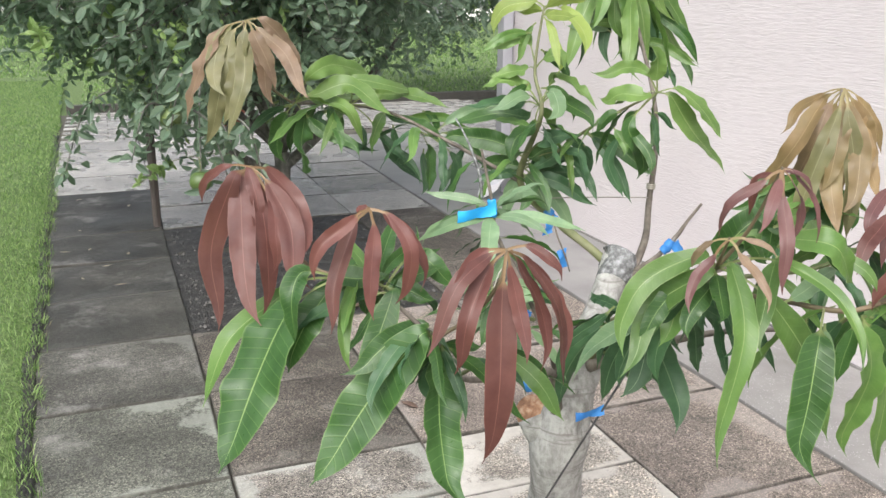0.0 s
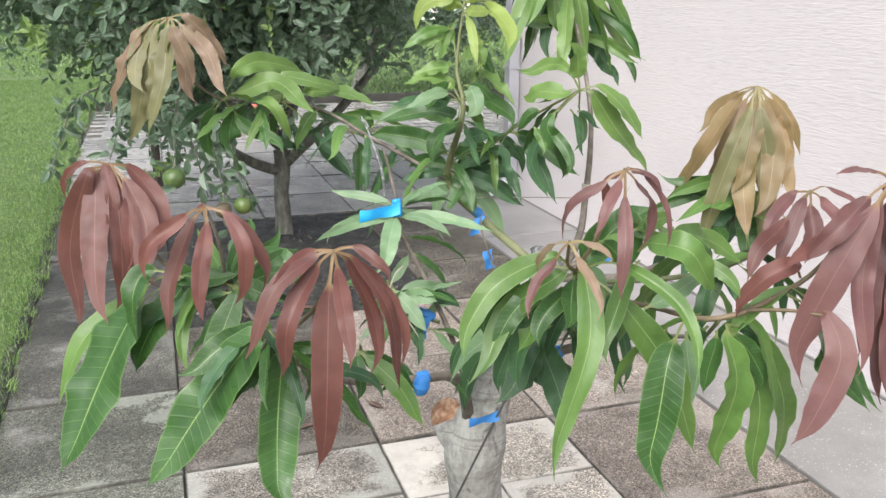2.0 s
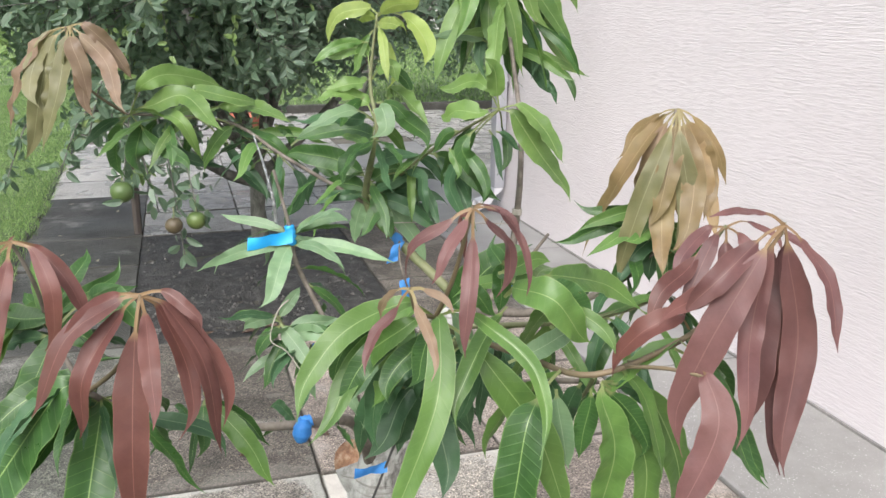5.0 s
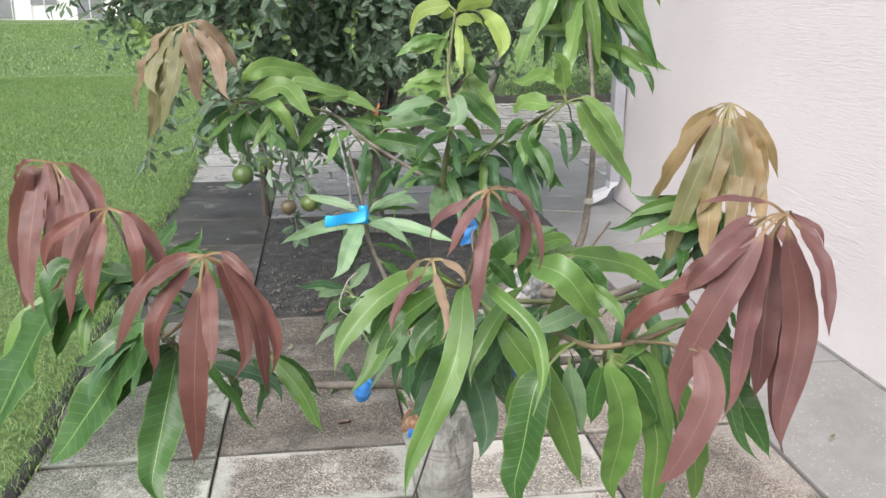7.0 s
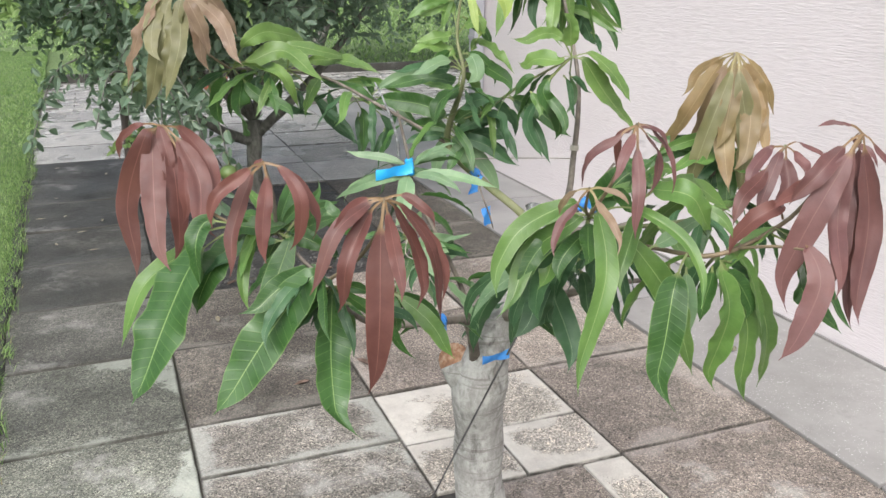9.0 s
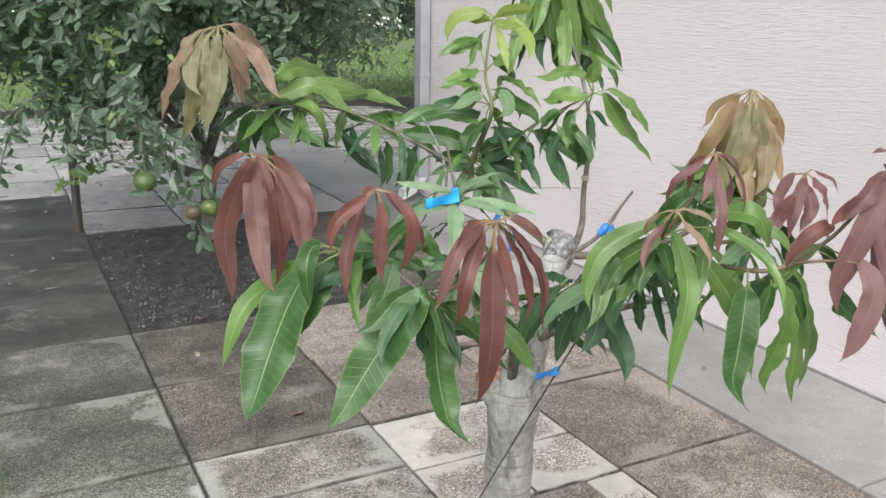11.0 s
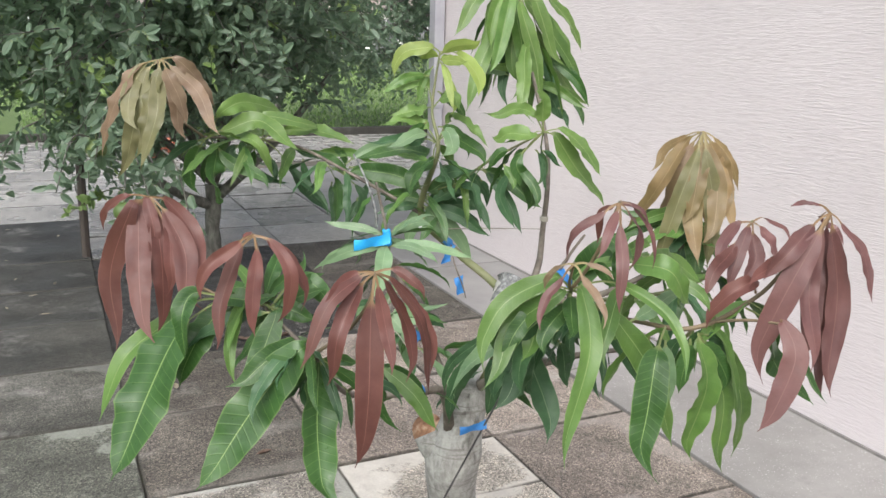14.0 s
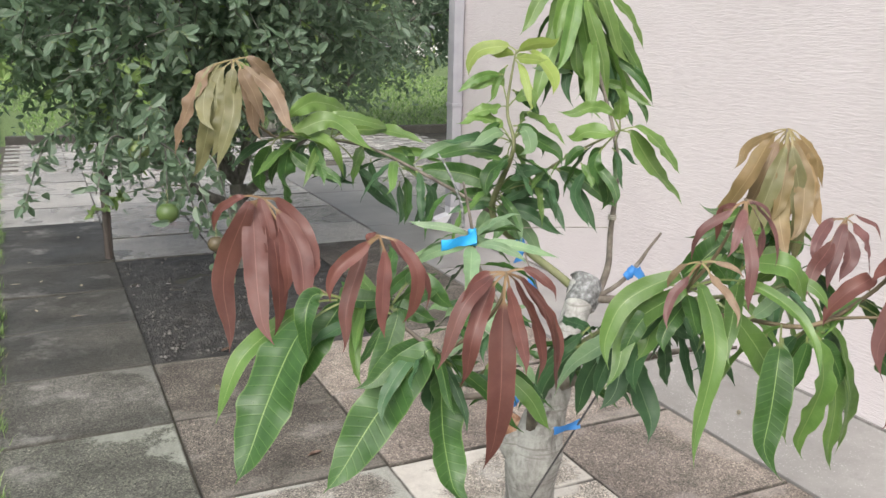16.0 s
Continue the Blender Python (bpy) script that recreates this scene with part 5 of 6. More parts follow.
spray("green", (0.785, 1.148, 1.025), [(-5.8, 2.5, -8.7, 1.2, 3.1, -79)])
spray("green", (0.843, 1.125, 1.014), [(-6.7, -3.1, -6.6, 1.1, 3.4, -39)])
spray("dark", (0.867, 1.277, 0.919), [(-7.2, 0.6, -12.8, 0.9, 4.2, -63)])
spray("dark", (0.883, 1.271, 0.918), [(-4.1, 0.1, -14.4, 0.7, 4.2, -63)])
spray("dark", (0.903, 1.404, 0.829), [(-2.2, 4.8, -15.8, 0.7, 4.4, 56)])
spray("dark", (0.888, 1.452, 0.823), [(-5.8, 7.5, -18.8, 1.8, 4.6, 73)])
spray("dark", (0.917, 1.267, 0.941), [(-10.6, 1, -7.8, 0.5, 3.2, -62)])
spray("dark", (0.925, 1.262, 0.932), [(-4.3, 2.8, -9.7, 0.7, 3, -86)])
spray("dark", (0.890, 1.269, 0.919), [(10, -0.1, -4.1, 0.9, 2.7, 78)])
spray("dark", (0.855, 1.396, 0.878), [(-7.6, 5.1, -13.7, 1.1, 2.7, -88)])
spray("dark", (0.840, 1.273, 0.877), [(3.6, 2.2, -10.3, 0.5, 3.5, -45)])
spray("dark", (0.909, 1.255, 0.894), [(3.5, 1.3, -9.8, 0.5, 3.2, -52)])
spray("green", (1.011, 1.030, 0.961), [(-0.3, 0.6, -9.1, -0.3, 3.2, 38)])
spray("green", (1.027, 1.025, 0.961), [(6.1, -0.6, -9.6, 0.8, 3.3, -75)])
spray("graft", (0.972, 1.042, 0.960), [(2.4, 0.3, -10.7, -0.5, 3.3, -55)])
spray("green", (0.947, 1.052, 0.967), [(4, 2, -10.7, -0.5, 3, -39)])
spray("graft", (0.920, 1.068, 0.989), [(12.6, 3.1, 2.1, 0.6, 3, 56)])
spray("dark", (1.034, 1.024, 0.967), [(7.1, 1.4, -5.7, 0.8, 2.6, -77)])
spray("dark", (1.001, 1.035, 0.967), [(-0.2, 4.5, -10.3, 0.6, 2.9, 47)])
spray("green", (0.971, 1.085, 1.082), [(5.3, -0.4, -6.4, 1.2, 3.4, -78)])
spray("lime", (0.987, 1.071, 1.053), [(4.5, -5, -4.4, 1.2, 2.3, 68)])
spray("green", (0.926, 1.107, 1.104), [(0.2, 1.1, -6.8, 0.6, 3, 21)])
spray("green", (0.873, 1.115, 1.075), [(3.9, -0.4, -4.3, 0.5, 2.7, -85)])
spray("lime", (0.918, 1.105, 1.089), [(7.3, 2.1, 0.4, 0.8, 2.7, 66)])
spray("green", (0.938, 1.094, 1.075), [(-1.6, 7, 3.2, 0.6, 3, -51)])
hang("red", (0.247, 1.445, 1.156), [
    ((-3.9, -0.3, 0.3), (-6.4, 2.7, -2.2), (-7.2, 4.9, -5.7), 1.8),
    ((-3.1, -2.8, -1.2), (-6.7, -0.4, -12.6), (-5.5, -2.5, -24.1), 4.3),
    ((-1.9, -1.6, -1.7), (-3.0, -7.5, -12.7), (-2.7, -11.5, -20.9), 4.4),
    ((0.3, -0.3, -0.3), (0.8, -5.0, -8.9), (0.2, -8.5, -20.5), 4.2),
    ((-0.5, -1.1, -0.2), (0.1, -3.2, -4.5), (0.1, -4.5, -8.8), 2.4),
    ((3.0, 0.7, -1.1), (6.3, -1.7, -6.1), (6.1, -9.7, -12.1), 3.4)])
hang("red", (0.247, 1.445, 1.156), [
    ((2.5, -2.5, -3.0), (4.4, -5.8, -8.6), (2.8, -12.9, -15.6), 4.4),
    ((2.3, -4.0, -5.7), (2.0, -6.5, -9.7), (2.4, -7.3, -14.3), 2.5)])
hang("red", (0.370, 1.248, 1.128), [
    ((-3.4, -2.4, -0.9), (-7.3, -2.4, -3.8), (-8.9, -1.9, -8.1), 2.4),
    ((-2.1, 0.8, -2.5), (-5.5, -1.0, -10.3), (-5.5, -2.6, -16.0), 2.8),
    ((-0.3, -3.0, -2.4), (-1.5, -5.3, -7.2), (-2.2, -6.5, -13.1), 2.6),
    ((2.6, -1.6, -1.1), (4.3, -4.3, -5.3), (3.6, -2.8, -13.0), 2.4),
    ((2.8, 1.0, -1.5), (5.8, -1.0, -5.2), (7.9, -2.0, -10.9), 2.4),
    ((-0.2, 1.7, -0.2), (-0.6, 2.9, -0.7), (-0.8, 3.3, -1.6), 1.6)])
hang("red", (0.512, 1.123, 1.092), [
    ((-2.9, 1.0, -0.4), (-6.0, -1.0, -2.2), (-7.9, -2.0, -4.6), 2.6),
    ((-2.7, 0.0, -0.8), (-7.7, -2.0, -3.7), (-11.3, -3.0, -11.9), 2.6),
    ((-2.5, -0.0, -2.5), (-6.3, -2.6, -8.1), (-6.7, -1.5, -15.6), 3.0),
    ((-1.0, -1.3, -5.9), (-2.0, -3.4, -17.5), (-2.6, -1.7, -29.1), 4.6),
    ((0.4, -0.7, -2.8), (0.6, -3.8, -8.6), (1.0, -5.9, -13.2), 2.5),
    ((2.0, 0.2, -2.2), (4.4, -2.0, -8.4), (4.8, -4.0, -15.5), 2.7)])
hang("red", (0.512, 1.123, 1.092), [
    ((2.8, -0.5, -1.6), (6.3, -3.0, -8.0), (7.1, -3.4, -18.4), 2.7),
    ((3.8, -0.0, -2.6), (8.1, -1.3, -9.4), (8.6, -2.2, -15.7), 2.4),
    ((3.0, -1.4, 0.4), (5.0, -2.8, -1.2), (6.9, -3.5, -3.0), 1.7)])
hang("tan", (0.362, 2.170, 1.345), [
    ((-5.8, 1.4, -2.5), (-10.7, -0.3, -10.1), (-14.7, 3.7, -22.3), 4.6),
    ((0.6, -6.8, -3.2), (2.3, -9.8, -7.9), (3.6, -12.7, -14.2), 4.2),
    ((2.7, -1.9, -2.3), (7.3, -7.8, -7.5), (8.9, -15.4, -16.5), 4.2),
    ((3.5, -2.6, 0.1), (7.5, -2.3, -4.0), (11.5, -2.8, -10.9), 3.8)])
hang("olive", (0.362, 2.170, 1.345), [
    ((-3.8, -1.1, -3.6), (-6.7, -2.9, -13.8), (-10.1, -1.6, -27.8), 4.7),
    ((-1.3, -2.7, -4.9), (-2.6, -8.1, -12.4), (-7.0, -8.4, -24.5), 4.2),
    ((-4.5, 1.0, -2.1), (-7.8, -2.1, -8.4), (-8.7, -7.2, -16.0), 4.2)])
hang("brown", (1.352, 1.434, 1.236), [
    ((-1.8, 4.4, -2.0), (-3.7, 7.7, -5.2), (-4.8, 7.0, -9.4), 2.5),
    ((-1.5, 3.5, -2.9), (-8.2, 2.4, -11.2), (-9.4, 13.5, -27.2), 4.6),
    ((-0.9, 0.9, -4.9), (-3.3, -3.0, -16.7), (-6.1, -9.3, -25.8), 4.8),
    ((-0.0, -0.3, -3.5), (1.2, -1.1, -10.2), (0.5, -2.1, -19.0), 4.5),
    ((1.8, -1.4, -3.1), (4.5, -3.2, -10.2), (2.7, -6.5, -17.5), 4.5),
    ((3.2, -1.0, -2.0), (6.2, -2.7, -6.4), (8.5, -3.0, -12.4), 2.1)])
hang("brown", (1.352, 1.434, 1.236), [
    ((2.4, -1.3, -4.4), (4.2, -5.5, -15.8), (4.7, -8.2, -20.3), 4.0)])
hang("tan", (1.352, 1.434, 1.236), [
    ((-1.8, 1.5, -3.9), (-3.9, 2.0, -11.4), (-2.9, 9.1, -23.5), 4.2)])
hang("plum", (0.862, 1.040, 1.187), [
    ((-3.0, 0.4, -1.8), (-6.3, 1.7, -4.4), (-6.7, 3.3, -8.9), 1.6),
    ((-1.4, -1.2, -1.4), (-3.9, -3.0, -3.9), (-5.2, -3.5, -7.2), 1.7),
    ((-0.4, -1.3, -4.2), (-1.7, -4.2, -8.8), (-2.5, -4.7, -15.1), 2.1),
    ((1.9, -0.2, -1.9), (4.9, 1.1, -5.4), (4.3, 0.8, -10.9), 1.9),
    ((4.3, 2.0, -1.5), (6.1, 0.0, -4.7), (7.0, -1.0, -10.1), 1.1),
    ((2.8, 3.0, -0.8), (4.6, 1.0, -1.4), (6.0, 0.0, -4.1), 1.1)])
hang("red", (0.862, 1.040, 1.187), [
    ((0.7, 2.5, -1.2), (0.6, 5.3, -2.4), (1.5, 6.7, -7.7), 1.6)])
hang("plum", (0.794, 1.046, 1.099), [
    ((-1.5, 1.3, -3.1), (-3.6, 1.5, -5.3), (-5.6, 0.6, -9.5), 1.6)])
hang("tan", (0.794, 1.046, 1.099), [
    ((0.2, -2.3, -1.7), (0.7, -5.5, -3.8), (1.0, -8.5, -6.9), 1.4),
    ((-1.4, 2.3, -1.1), (-2.3, 3.1, -2.4), (-2.6, 4.2, -4.5), 1.2),
    ((1.5, -2.2, 0.3), (2.7, -3.6, -0.1), (3.4, -5.2, -1.1), 1.0)])
hang("plum", (1.196, 0.955, 1.168), [
    ((4.9, 6.0, -2.8), (6.6, 4.0, -4.1), (7.6, 3.0, -6.3), 1.4),
    ((-3.4, 0.0, 1.6), (-8.3, -2.0, 2.5), (-11.7, -3.0, 2.3), 1.3),
    ((2.3, -1.0, -2.4), (3.6, -4.1, -6.0), (2.9, -7.2, -12.6), 2.1),
    ((0.9, -0.2, -3.8), (3.2, -0.8, -14.2), (-0.0, -3.4, -29.0), 4.7),
    ((0.7, 3.0, -5.3), (-0.4, 1.0, -14.8), (-0.5, 0.0, -24.0), 4.2),
    ((2.9, 3.0, -4.7), (2.2, 1.0, -15.0), (2.3, 0.0, -31.4), 3.6)])
hang("plum", (1.196, 0.955, 1.168), [
    ((-4.5, -1.6, -4.0), (-8.8, -1.0, -12.6), (-12.7, 1.0, -25.3), 4.4),
    ((-4.3, 0.0, -2.6), (-8.2, -0.6, -5.5), (-11.3, 1.3, -9.7), 3.2),
    ((-1.7, -0.1, -3.9), (-4.0, -1.7, -12.8), (-8.7, -9.5, -21.1), 3.0)])
hang("plum", (1.336, 1.253, 1.082), [
    ((-1.9, 2.0, -0.8), (-7.1, 0.0, -4.3), (-8.2, -1.0, -8.6), 2.6),
    ((-4.1, -3.0, -1.0), (-8.0, -5.0, -6.3), (-10.4, -6.0, -11.5), 2.8),
    ((-0.3, -1.0, -2.9), (-0.9, -3.0, -6.9), (-5.1, -4.0, -10.7), 3.4),
    ((2.9, 0.0, -1.9), (4.0, -2.0, -4.7), (5.2, -3.0, -11.4), 2.6),
    ((7.4, 3.0, -0.9), (9.8, 1.0, -2.2), (11.4, 0.0, -4.8), 1.3)])
hang("red", (1.336, 1.253, 1.082), [
    ((-8.7, -4.0, -4.8), (-13.7, -6.0, -7.1), (-16.3, -7.0, -11.6), 3.4)])
hang("red", (1.140, 1.031, 1.022), [
    ((-4.7, -3.5, 3.5), (-8.3, -2.7, 1.5), (-10.9, 0.2, -3.8), 3.3)])
hang("red", (1.190, 0.985, 1.100), [
    ((0.3, 1.0, 0.2), (-7.3, -1.0, -1.1), (-14.1, -2.0, -3.2), 3.2)])
hang("plum", (1.103, 0.936, 1.003), [
    ((-0.7, -0.8, 0.9), (-1.0, -4.3, -4.1), (-5.7, -4.2, -15.2), 4.2)])
hang("lime", (0.847, 1.129, 1.031), [
    ((-5.1, -2.3, 3.0), (-11.8, 1.1, -1.8), (-19.0, -3.4, -9.0), 3.2),
    ((-4.4, -2.9, 0.4), (-9.6, 1.6, -6.0), (-14.8, -2.8, -14.2), 3.4),
    ((-0.7, -4.2, 0.7), (-3.0, -10.4, -6.9), (-10.9, -15.2, -21.2), 3.3),
    ((-2.4, 4.0, -0.9), (-4.8, 2.0, -6.2), (-7.0, 1.0, -11.9), 4.2),
    ((2.3, -12.5, 3.3), (5.9, -17.3, -0.3), (5.6, -23.9, -6.8), 1.8),
    ((4.9, -7.0, -4.3), (10.5, -9.0, -12.8), (14.6, -10.0, -25.4), 4.2)])
hang("graft", (0.847, 1.129, 1.031), [
    ((-2.3, 6.5, -8.7), (-6.1, 13.9, -13.9), (-12.3, 19.9, -22.1), 3.6)])
hang("green", (0.847, 1.129, 1.031), [
    ((4.6, 6.0, -0.6), (8.6, 4.0, 4.7), (13.9, 3.0, 7.2), 4.5)])
hang("dark", (0.950, 1.300, 0.900), [
    ((-6.0, 1.4, -5.7), (-4.3, -1.1, -12.9), (-3.8, -6.1, -19.6), 4.8),
    ((-10.5, -3.0, -3.9), (-13.3, -5.0, -8.1), (-15.7, -6.0, -12.2), 3.6)])
hang("green", (0.985, 1.060, 0.975), [
    ((-6.8, -6.4, -3.1), (-8.6, -7.7, -11.4), (-10.7, -8.3, -20.0), 4.9)])
hang("lime", (1.025, 1.030, 0.968), [
    ((-0.6, -1.6, -1.7), (1.6, -1.6, -9.2), (1.0, 2.6, -23.4), 4.2),
    ((5.0, 1.4, -6.2), (7.2, -0.1, -13.3), (6.5, 0.1, -26.2), 3.8),
    ((10.2, 4.2, -6.3), (13.2, 2.1, -14.4), (16.3, 5.3, -27.0), 4.0)])
hang("green", (1.120, 1.030, 1.000), [
    ((4.1, -2.1, -3.4), (9.4, 1.0, -11.6), (9.8, -7.8, -15.4), 4.4)])
hang("lime", (0.925, 1.100, 1.060), [
    ((0.5, -2.9, 2.0), (3.6, -7.3, 1.5), (8.2, -6.1, -5.1), 4.0),
    ((9.4, 3.3, 0.9), (18.2, 8.0, -2.6), (22.9, 7.2, -6.7), 3.6)])
hang("yellow", (0.948, 1.882, 1.379), [
    ((-1.5, 2.9, 1.0), (-6.5, 6.5, -0.4), (-9.0, 8.1, -5.8), 3.6),
    ((7.8, 3.8, -1.5), (9.6, 0.1, -4.8), (10.5, -2.7, -9.8), 4.0)])
hang("pale", (1.156, 1.747, 1.204), [
    ((2.7, -1.7, -1.0), (7.7, -4.0, -8.8), (11.9, -10.7, -16.2), 4.6),
    ((3.6, -3.6, 0.7), (6.9, -7.8, -3.8), (8.1, -11.9, -8.8), 3.6),
    ((-0.9, -0.6, 3.6), (-2.0, -1.9, 7.7), (-4.4, -2.8, 9.5), 3.4),
    ((-2.9, 0.9, 4.5), (-3.7, 6.9, 4.8), (-9.0, 11.2, 1.6), 3.0),
    ((-4.8, -2.1, -0.3), (-8.2, 2.1, -0.4), (-10.1, 5.9, -3.8), 4.0)])
hang("green", (1.156, 1.747, 1.204), [
    ((-8.2, -2.4, -6.9), (-4.3, -1.9, -12.1), (-0.8, 0.8, -18.8), 3.6),
    ((3.4, 6.5, -6.0), (4.5, 6.6, -8.4), (3.9, 5.0, -14.1), 2.0)])
hang("dark", (1.156, 1.747, 1.204), [
    ((-8.4, 4.0, -13.6), (-7.6, 3.8, -18.0), (-4.8, 2.6, -22.8), 2.4)])
hang("pale", (0.465, 2.180, 1.160), [
    ((3.4, -4.2, 6.8), (9.0, -2.4, 8.6), (20.3, 6.5, 5.3), 4.2),
    ((4.5, -2.7, 2.1), (11.7, -6.4, 4.4), (17.8, -16.5, -2.4), 4.4),
    ((5.5, 0.5, 0.1), (10.3, -7.8, -0.9), (14.3, -6.9, -9.7), 3.0)])
hang("green", (0.465, 2.180, 1.160), [
    ((1.8, -0.8, -3.4), (0.5, -2.5, -9.4), (3.4, 7.0, -19.5), 5.0),
    ((-2.4, 1.2, -3.4), (-3.9, 3.8, -8.8), (-3.7, 4.8, -15.0), 4.0)])
hang("pale", (0.600, 2.190, 1.150), [
    ((0.5, -2.4, 6.1), (7.3, -7.3, 4.9), (15.2, -3.7, 2.7), 3.6),
    ((8.0, 1.9, 2.0), (13.5, -7.5, 2.3), (19.6, -15.1, 0.1), 3.6)])
hang("dark", (0.600, 2.190, 1.150), [
    ((7.5, -1.4, -8.3), (10.8, -1.5, -14.1), (17.2, -5.9, -19.2), 2.4),
    ((-8.3, 0.0, -3.2), (-3.1, -2.0, -8.6), (6.0, -3.0, -11.9), 3.0)])
hang("green", (0.600, 2.190, 1.150), [
    ((10.7, -0.8, -3.8), (16.1, -8.4, -5.2), (21.5, -9.6, -11.5), 3.2)])
hang("green", (0.735, 2.080, 1.095), [
    ((3.0, 1.8, -5.1), (2.7, 0.2, -9.2), (1.8, -1.4, -15.2), 3.0)])
hang("dark", (0.735, 2.080, 1.095), [
    ((7.6, -4.9, -6.9), (7.1, -4.3, -11.7), (5.5, -2.7, -15.8), 2.0)])
hang("pale", (1.297, 2.165, 1.560), [
    ((-8.3, -2.0, -1.6), (-14.8, -4.0, -6.2), (-19.4, -5.0, -14.9), 3.8),
    ((-6.9, -6.0, -3.1), (-10.6, -8.0, -9.0), (-12.6, -9.0, -17.3), 3.6),
    ((0.9, -6.0, -5.7), (10.0, -8.0, -14.3), (13.6, -9.0, -23.3), 4.0),
    ((-0.9, -12.0, -4.4), (1.8, -14.0, -12.9), (5.3, -15.0, -23.0), 3.8),
    ((2.0, -9.0, -24.8), (10.9, -11.0, -28.5), (17.6, -12.0, -33.3), 3.2),
    ((2.2, -4.0, -23.6), (-4.3, -6.0, -22.3), (-11.7, -7.0, -21.7), 2.8)])
hang("pale", (1.297, 2.165, 1.560), [
    ((-6.4, -4.0, -10.3), (-12.9, -6.0, -21.8), (-16.8, -7.0, -33.9), 4.4),
    ((7.1, -4.0, -15.9), (15.9, -6.0, -28.9), (21.9, -7.0, -33.1), 3.4),
    ((-4.1, -12.0, -8.8), (-0.7, -14.0, -20.2), (0.7, -15.0, -31.9), 3.8),
    ((6.9, -3.0, -2.5), (14.3, -5.0, -9.7), (18.9, -6.0, -18.0), 4.0)])
hang("lime", (1.297, 2.165, 1.560), [
    ((-4.1, -8.0, -7.3), (-2.0, -10.0, -20.4), (-2.8, -11.0, -31.3), 4.2),
    ((1.3, -10.0, -7.2), (9.6, -12.0, -18.7), (14.9, -13.0, -26.1), 4.0),
    ((-7.3, -10.0, -6.1), (-10.4, -12.0, -16.1), (-13.0, -13.0, -24.6), 4.0),
    ((-1.8, -5.0, -8.7), (-4.2, -7.0, -17.5), (-3.7, -8.0, -27.9), 3.6),
    ((2.2, -3.0, -13.0), (3.5, -5.0, -25.1), (2.7, -6.0, -36.6), 3.6)])
hang("dark", (1.297, 2.165, 1.560), [
    ((0.6, -9.0, -15.9), (5.6, -11.0, -24.1), (6.6, -12.0, -32.5), 3.6),
    ((-1.6, -2.0, -14.6), (-4.4, -4.0, -22.1), (-6.7, -5.0, -33.0), 3.2)])
hang("green", (0.335, 1.292, 1.022), [
    ((-7.3, 2.1, -5.6), (-12.5, 0.3, -14.7), (-17.9, -3.3, -25.4), 8.6),
    ((-5.1, 1.0, 0.9), (-6.8, -1.0, -2.2), (-6.6, -2.0, -8.4), 3.2),
    ((-0.5, 4.0, -3.0), (-4.6, 2.0, -7.2), (-7.9, 1.0, -13.3), 4.8)])
hang("lime", (0.335, 1.292, 1.022), [
    ((-7.1, 11.0, -6.1), (-14.6, 9.0, -10.9), (-18.8, 8.0, -20.4), 3.2)])
hang("green", (0.400, 1.280, 1.005), [
    ((0.0, -3.0, -0.3), (-3.2, -5.0, -6.9), (-6.3, -6.0, -15.6), 3.6),
    ((-6.8, 3.0, 1.7), (-3.7, 1.0, 1.4), (0.8, 0.0, 1.6), 3.4),
    ((5.7, 4.0, 3.0), (7.9, 2.0, 1.8), (10.7, 1.0, -2.3), 3.0)])
hang("green", (0.445, 1.190, 0.955), [
    ((-3.1, -1.4, 1.2), (-10.0, 0.6, -8.6), (-17.8, -0.3, -19.1), 6.6),
    ((0.7, 1.2, -2.9), (-1.0, -3.8, -11.4), (-2.5, -12.3, -19.3), 5.4),
    ((-1.4, 3.0, 0.6), (-7.3, 1.0, -0.5), (-12.4, 0.0, -4.6), 3.6)])
hang("dark", (0.445, 1.190, 0.955), [
    ((0.1, 5.0, -2.9), (-0.1, 3.0, -6.6), (-0.6, 2.0, -11.3), 3.6)])
hang("green", (0.940, 1.870, 1.170), [
    ((-0.6, 1.7, -4.7), (-5.4, 0.2, -7.0), (-7.8, -0.9, -12.4), 4.0),
    ((0.9, 8.2, -3.6), (-3.0, 15.7, -3.5), (-14.5, 16.7, -5.7), 3.6),
    ((3.9, 1.6, 1.7), (7.3, -4.7, -0.8), (10.2, -9.1, -3.3), 3.8)])
hang("dark", (0.940, 1.870, 1.170), [
    ((-1.7, 6.9, -0.3), (-8.6, 5.8, 0.3), (-15.5, 2.9, -0.7), 3.2)])
hang("pale", (0.940, 1.870, 1.170), [
    ((-1.2, 5.2, 3.7), (-6.1, 5.0, 5.2), (-11.4, 5.1, 3.4), 3.4),
    ((4.5, 1.5, 5.8), (5.8, -6.5, 3.8), (8.3, -10.3, 0.0), 3.4)])
hang("graft", (0.940, 1.870, 1.170), [
    ((-0.1, -6.0, 3.6), (0.3, -8.0, 0.4), (-0.9, -9.0, -2.7), 3.4),
    ((-5.9, -4.0, 2.9), (-10.0, -6.0, 1.9), (-14.2, -7.0, -0.4), 3.0)])
hang("pale", (0.936, 1.888, 1.250), [
    ((-0.7, 3.9, -0.7), (-4.4, 4.3, -1.1), (-8.5, 4.8, -2.5), 3.2),
    ((-0.0, 4.1, 6.1), (-3.7, 4.4, 5.9), (-8.5, 5.9, 3.3), 3.0),
    ((1.3, -3.0, 2.5), (3.2, -5.0, 3.2), (3.5, -6.0, 0.0), 3.0)])
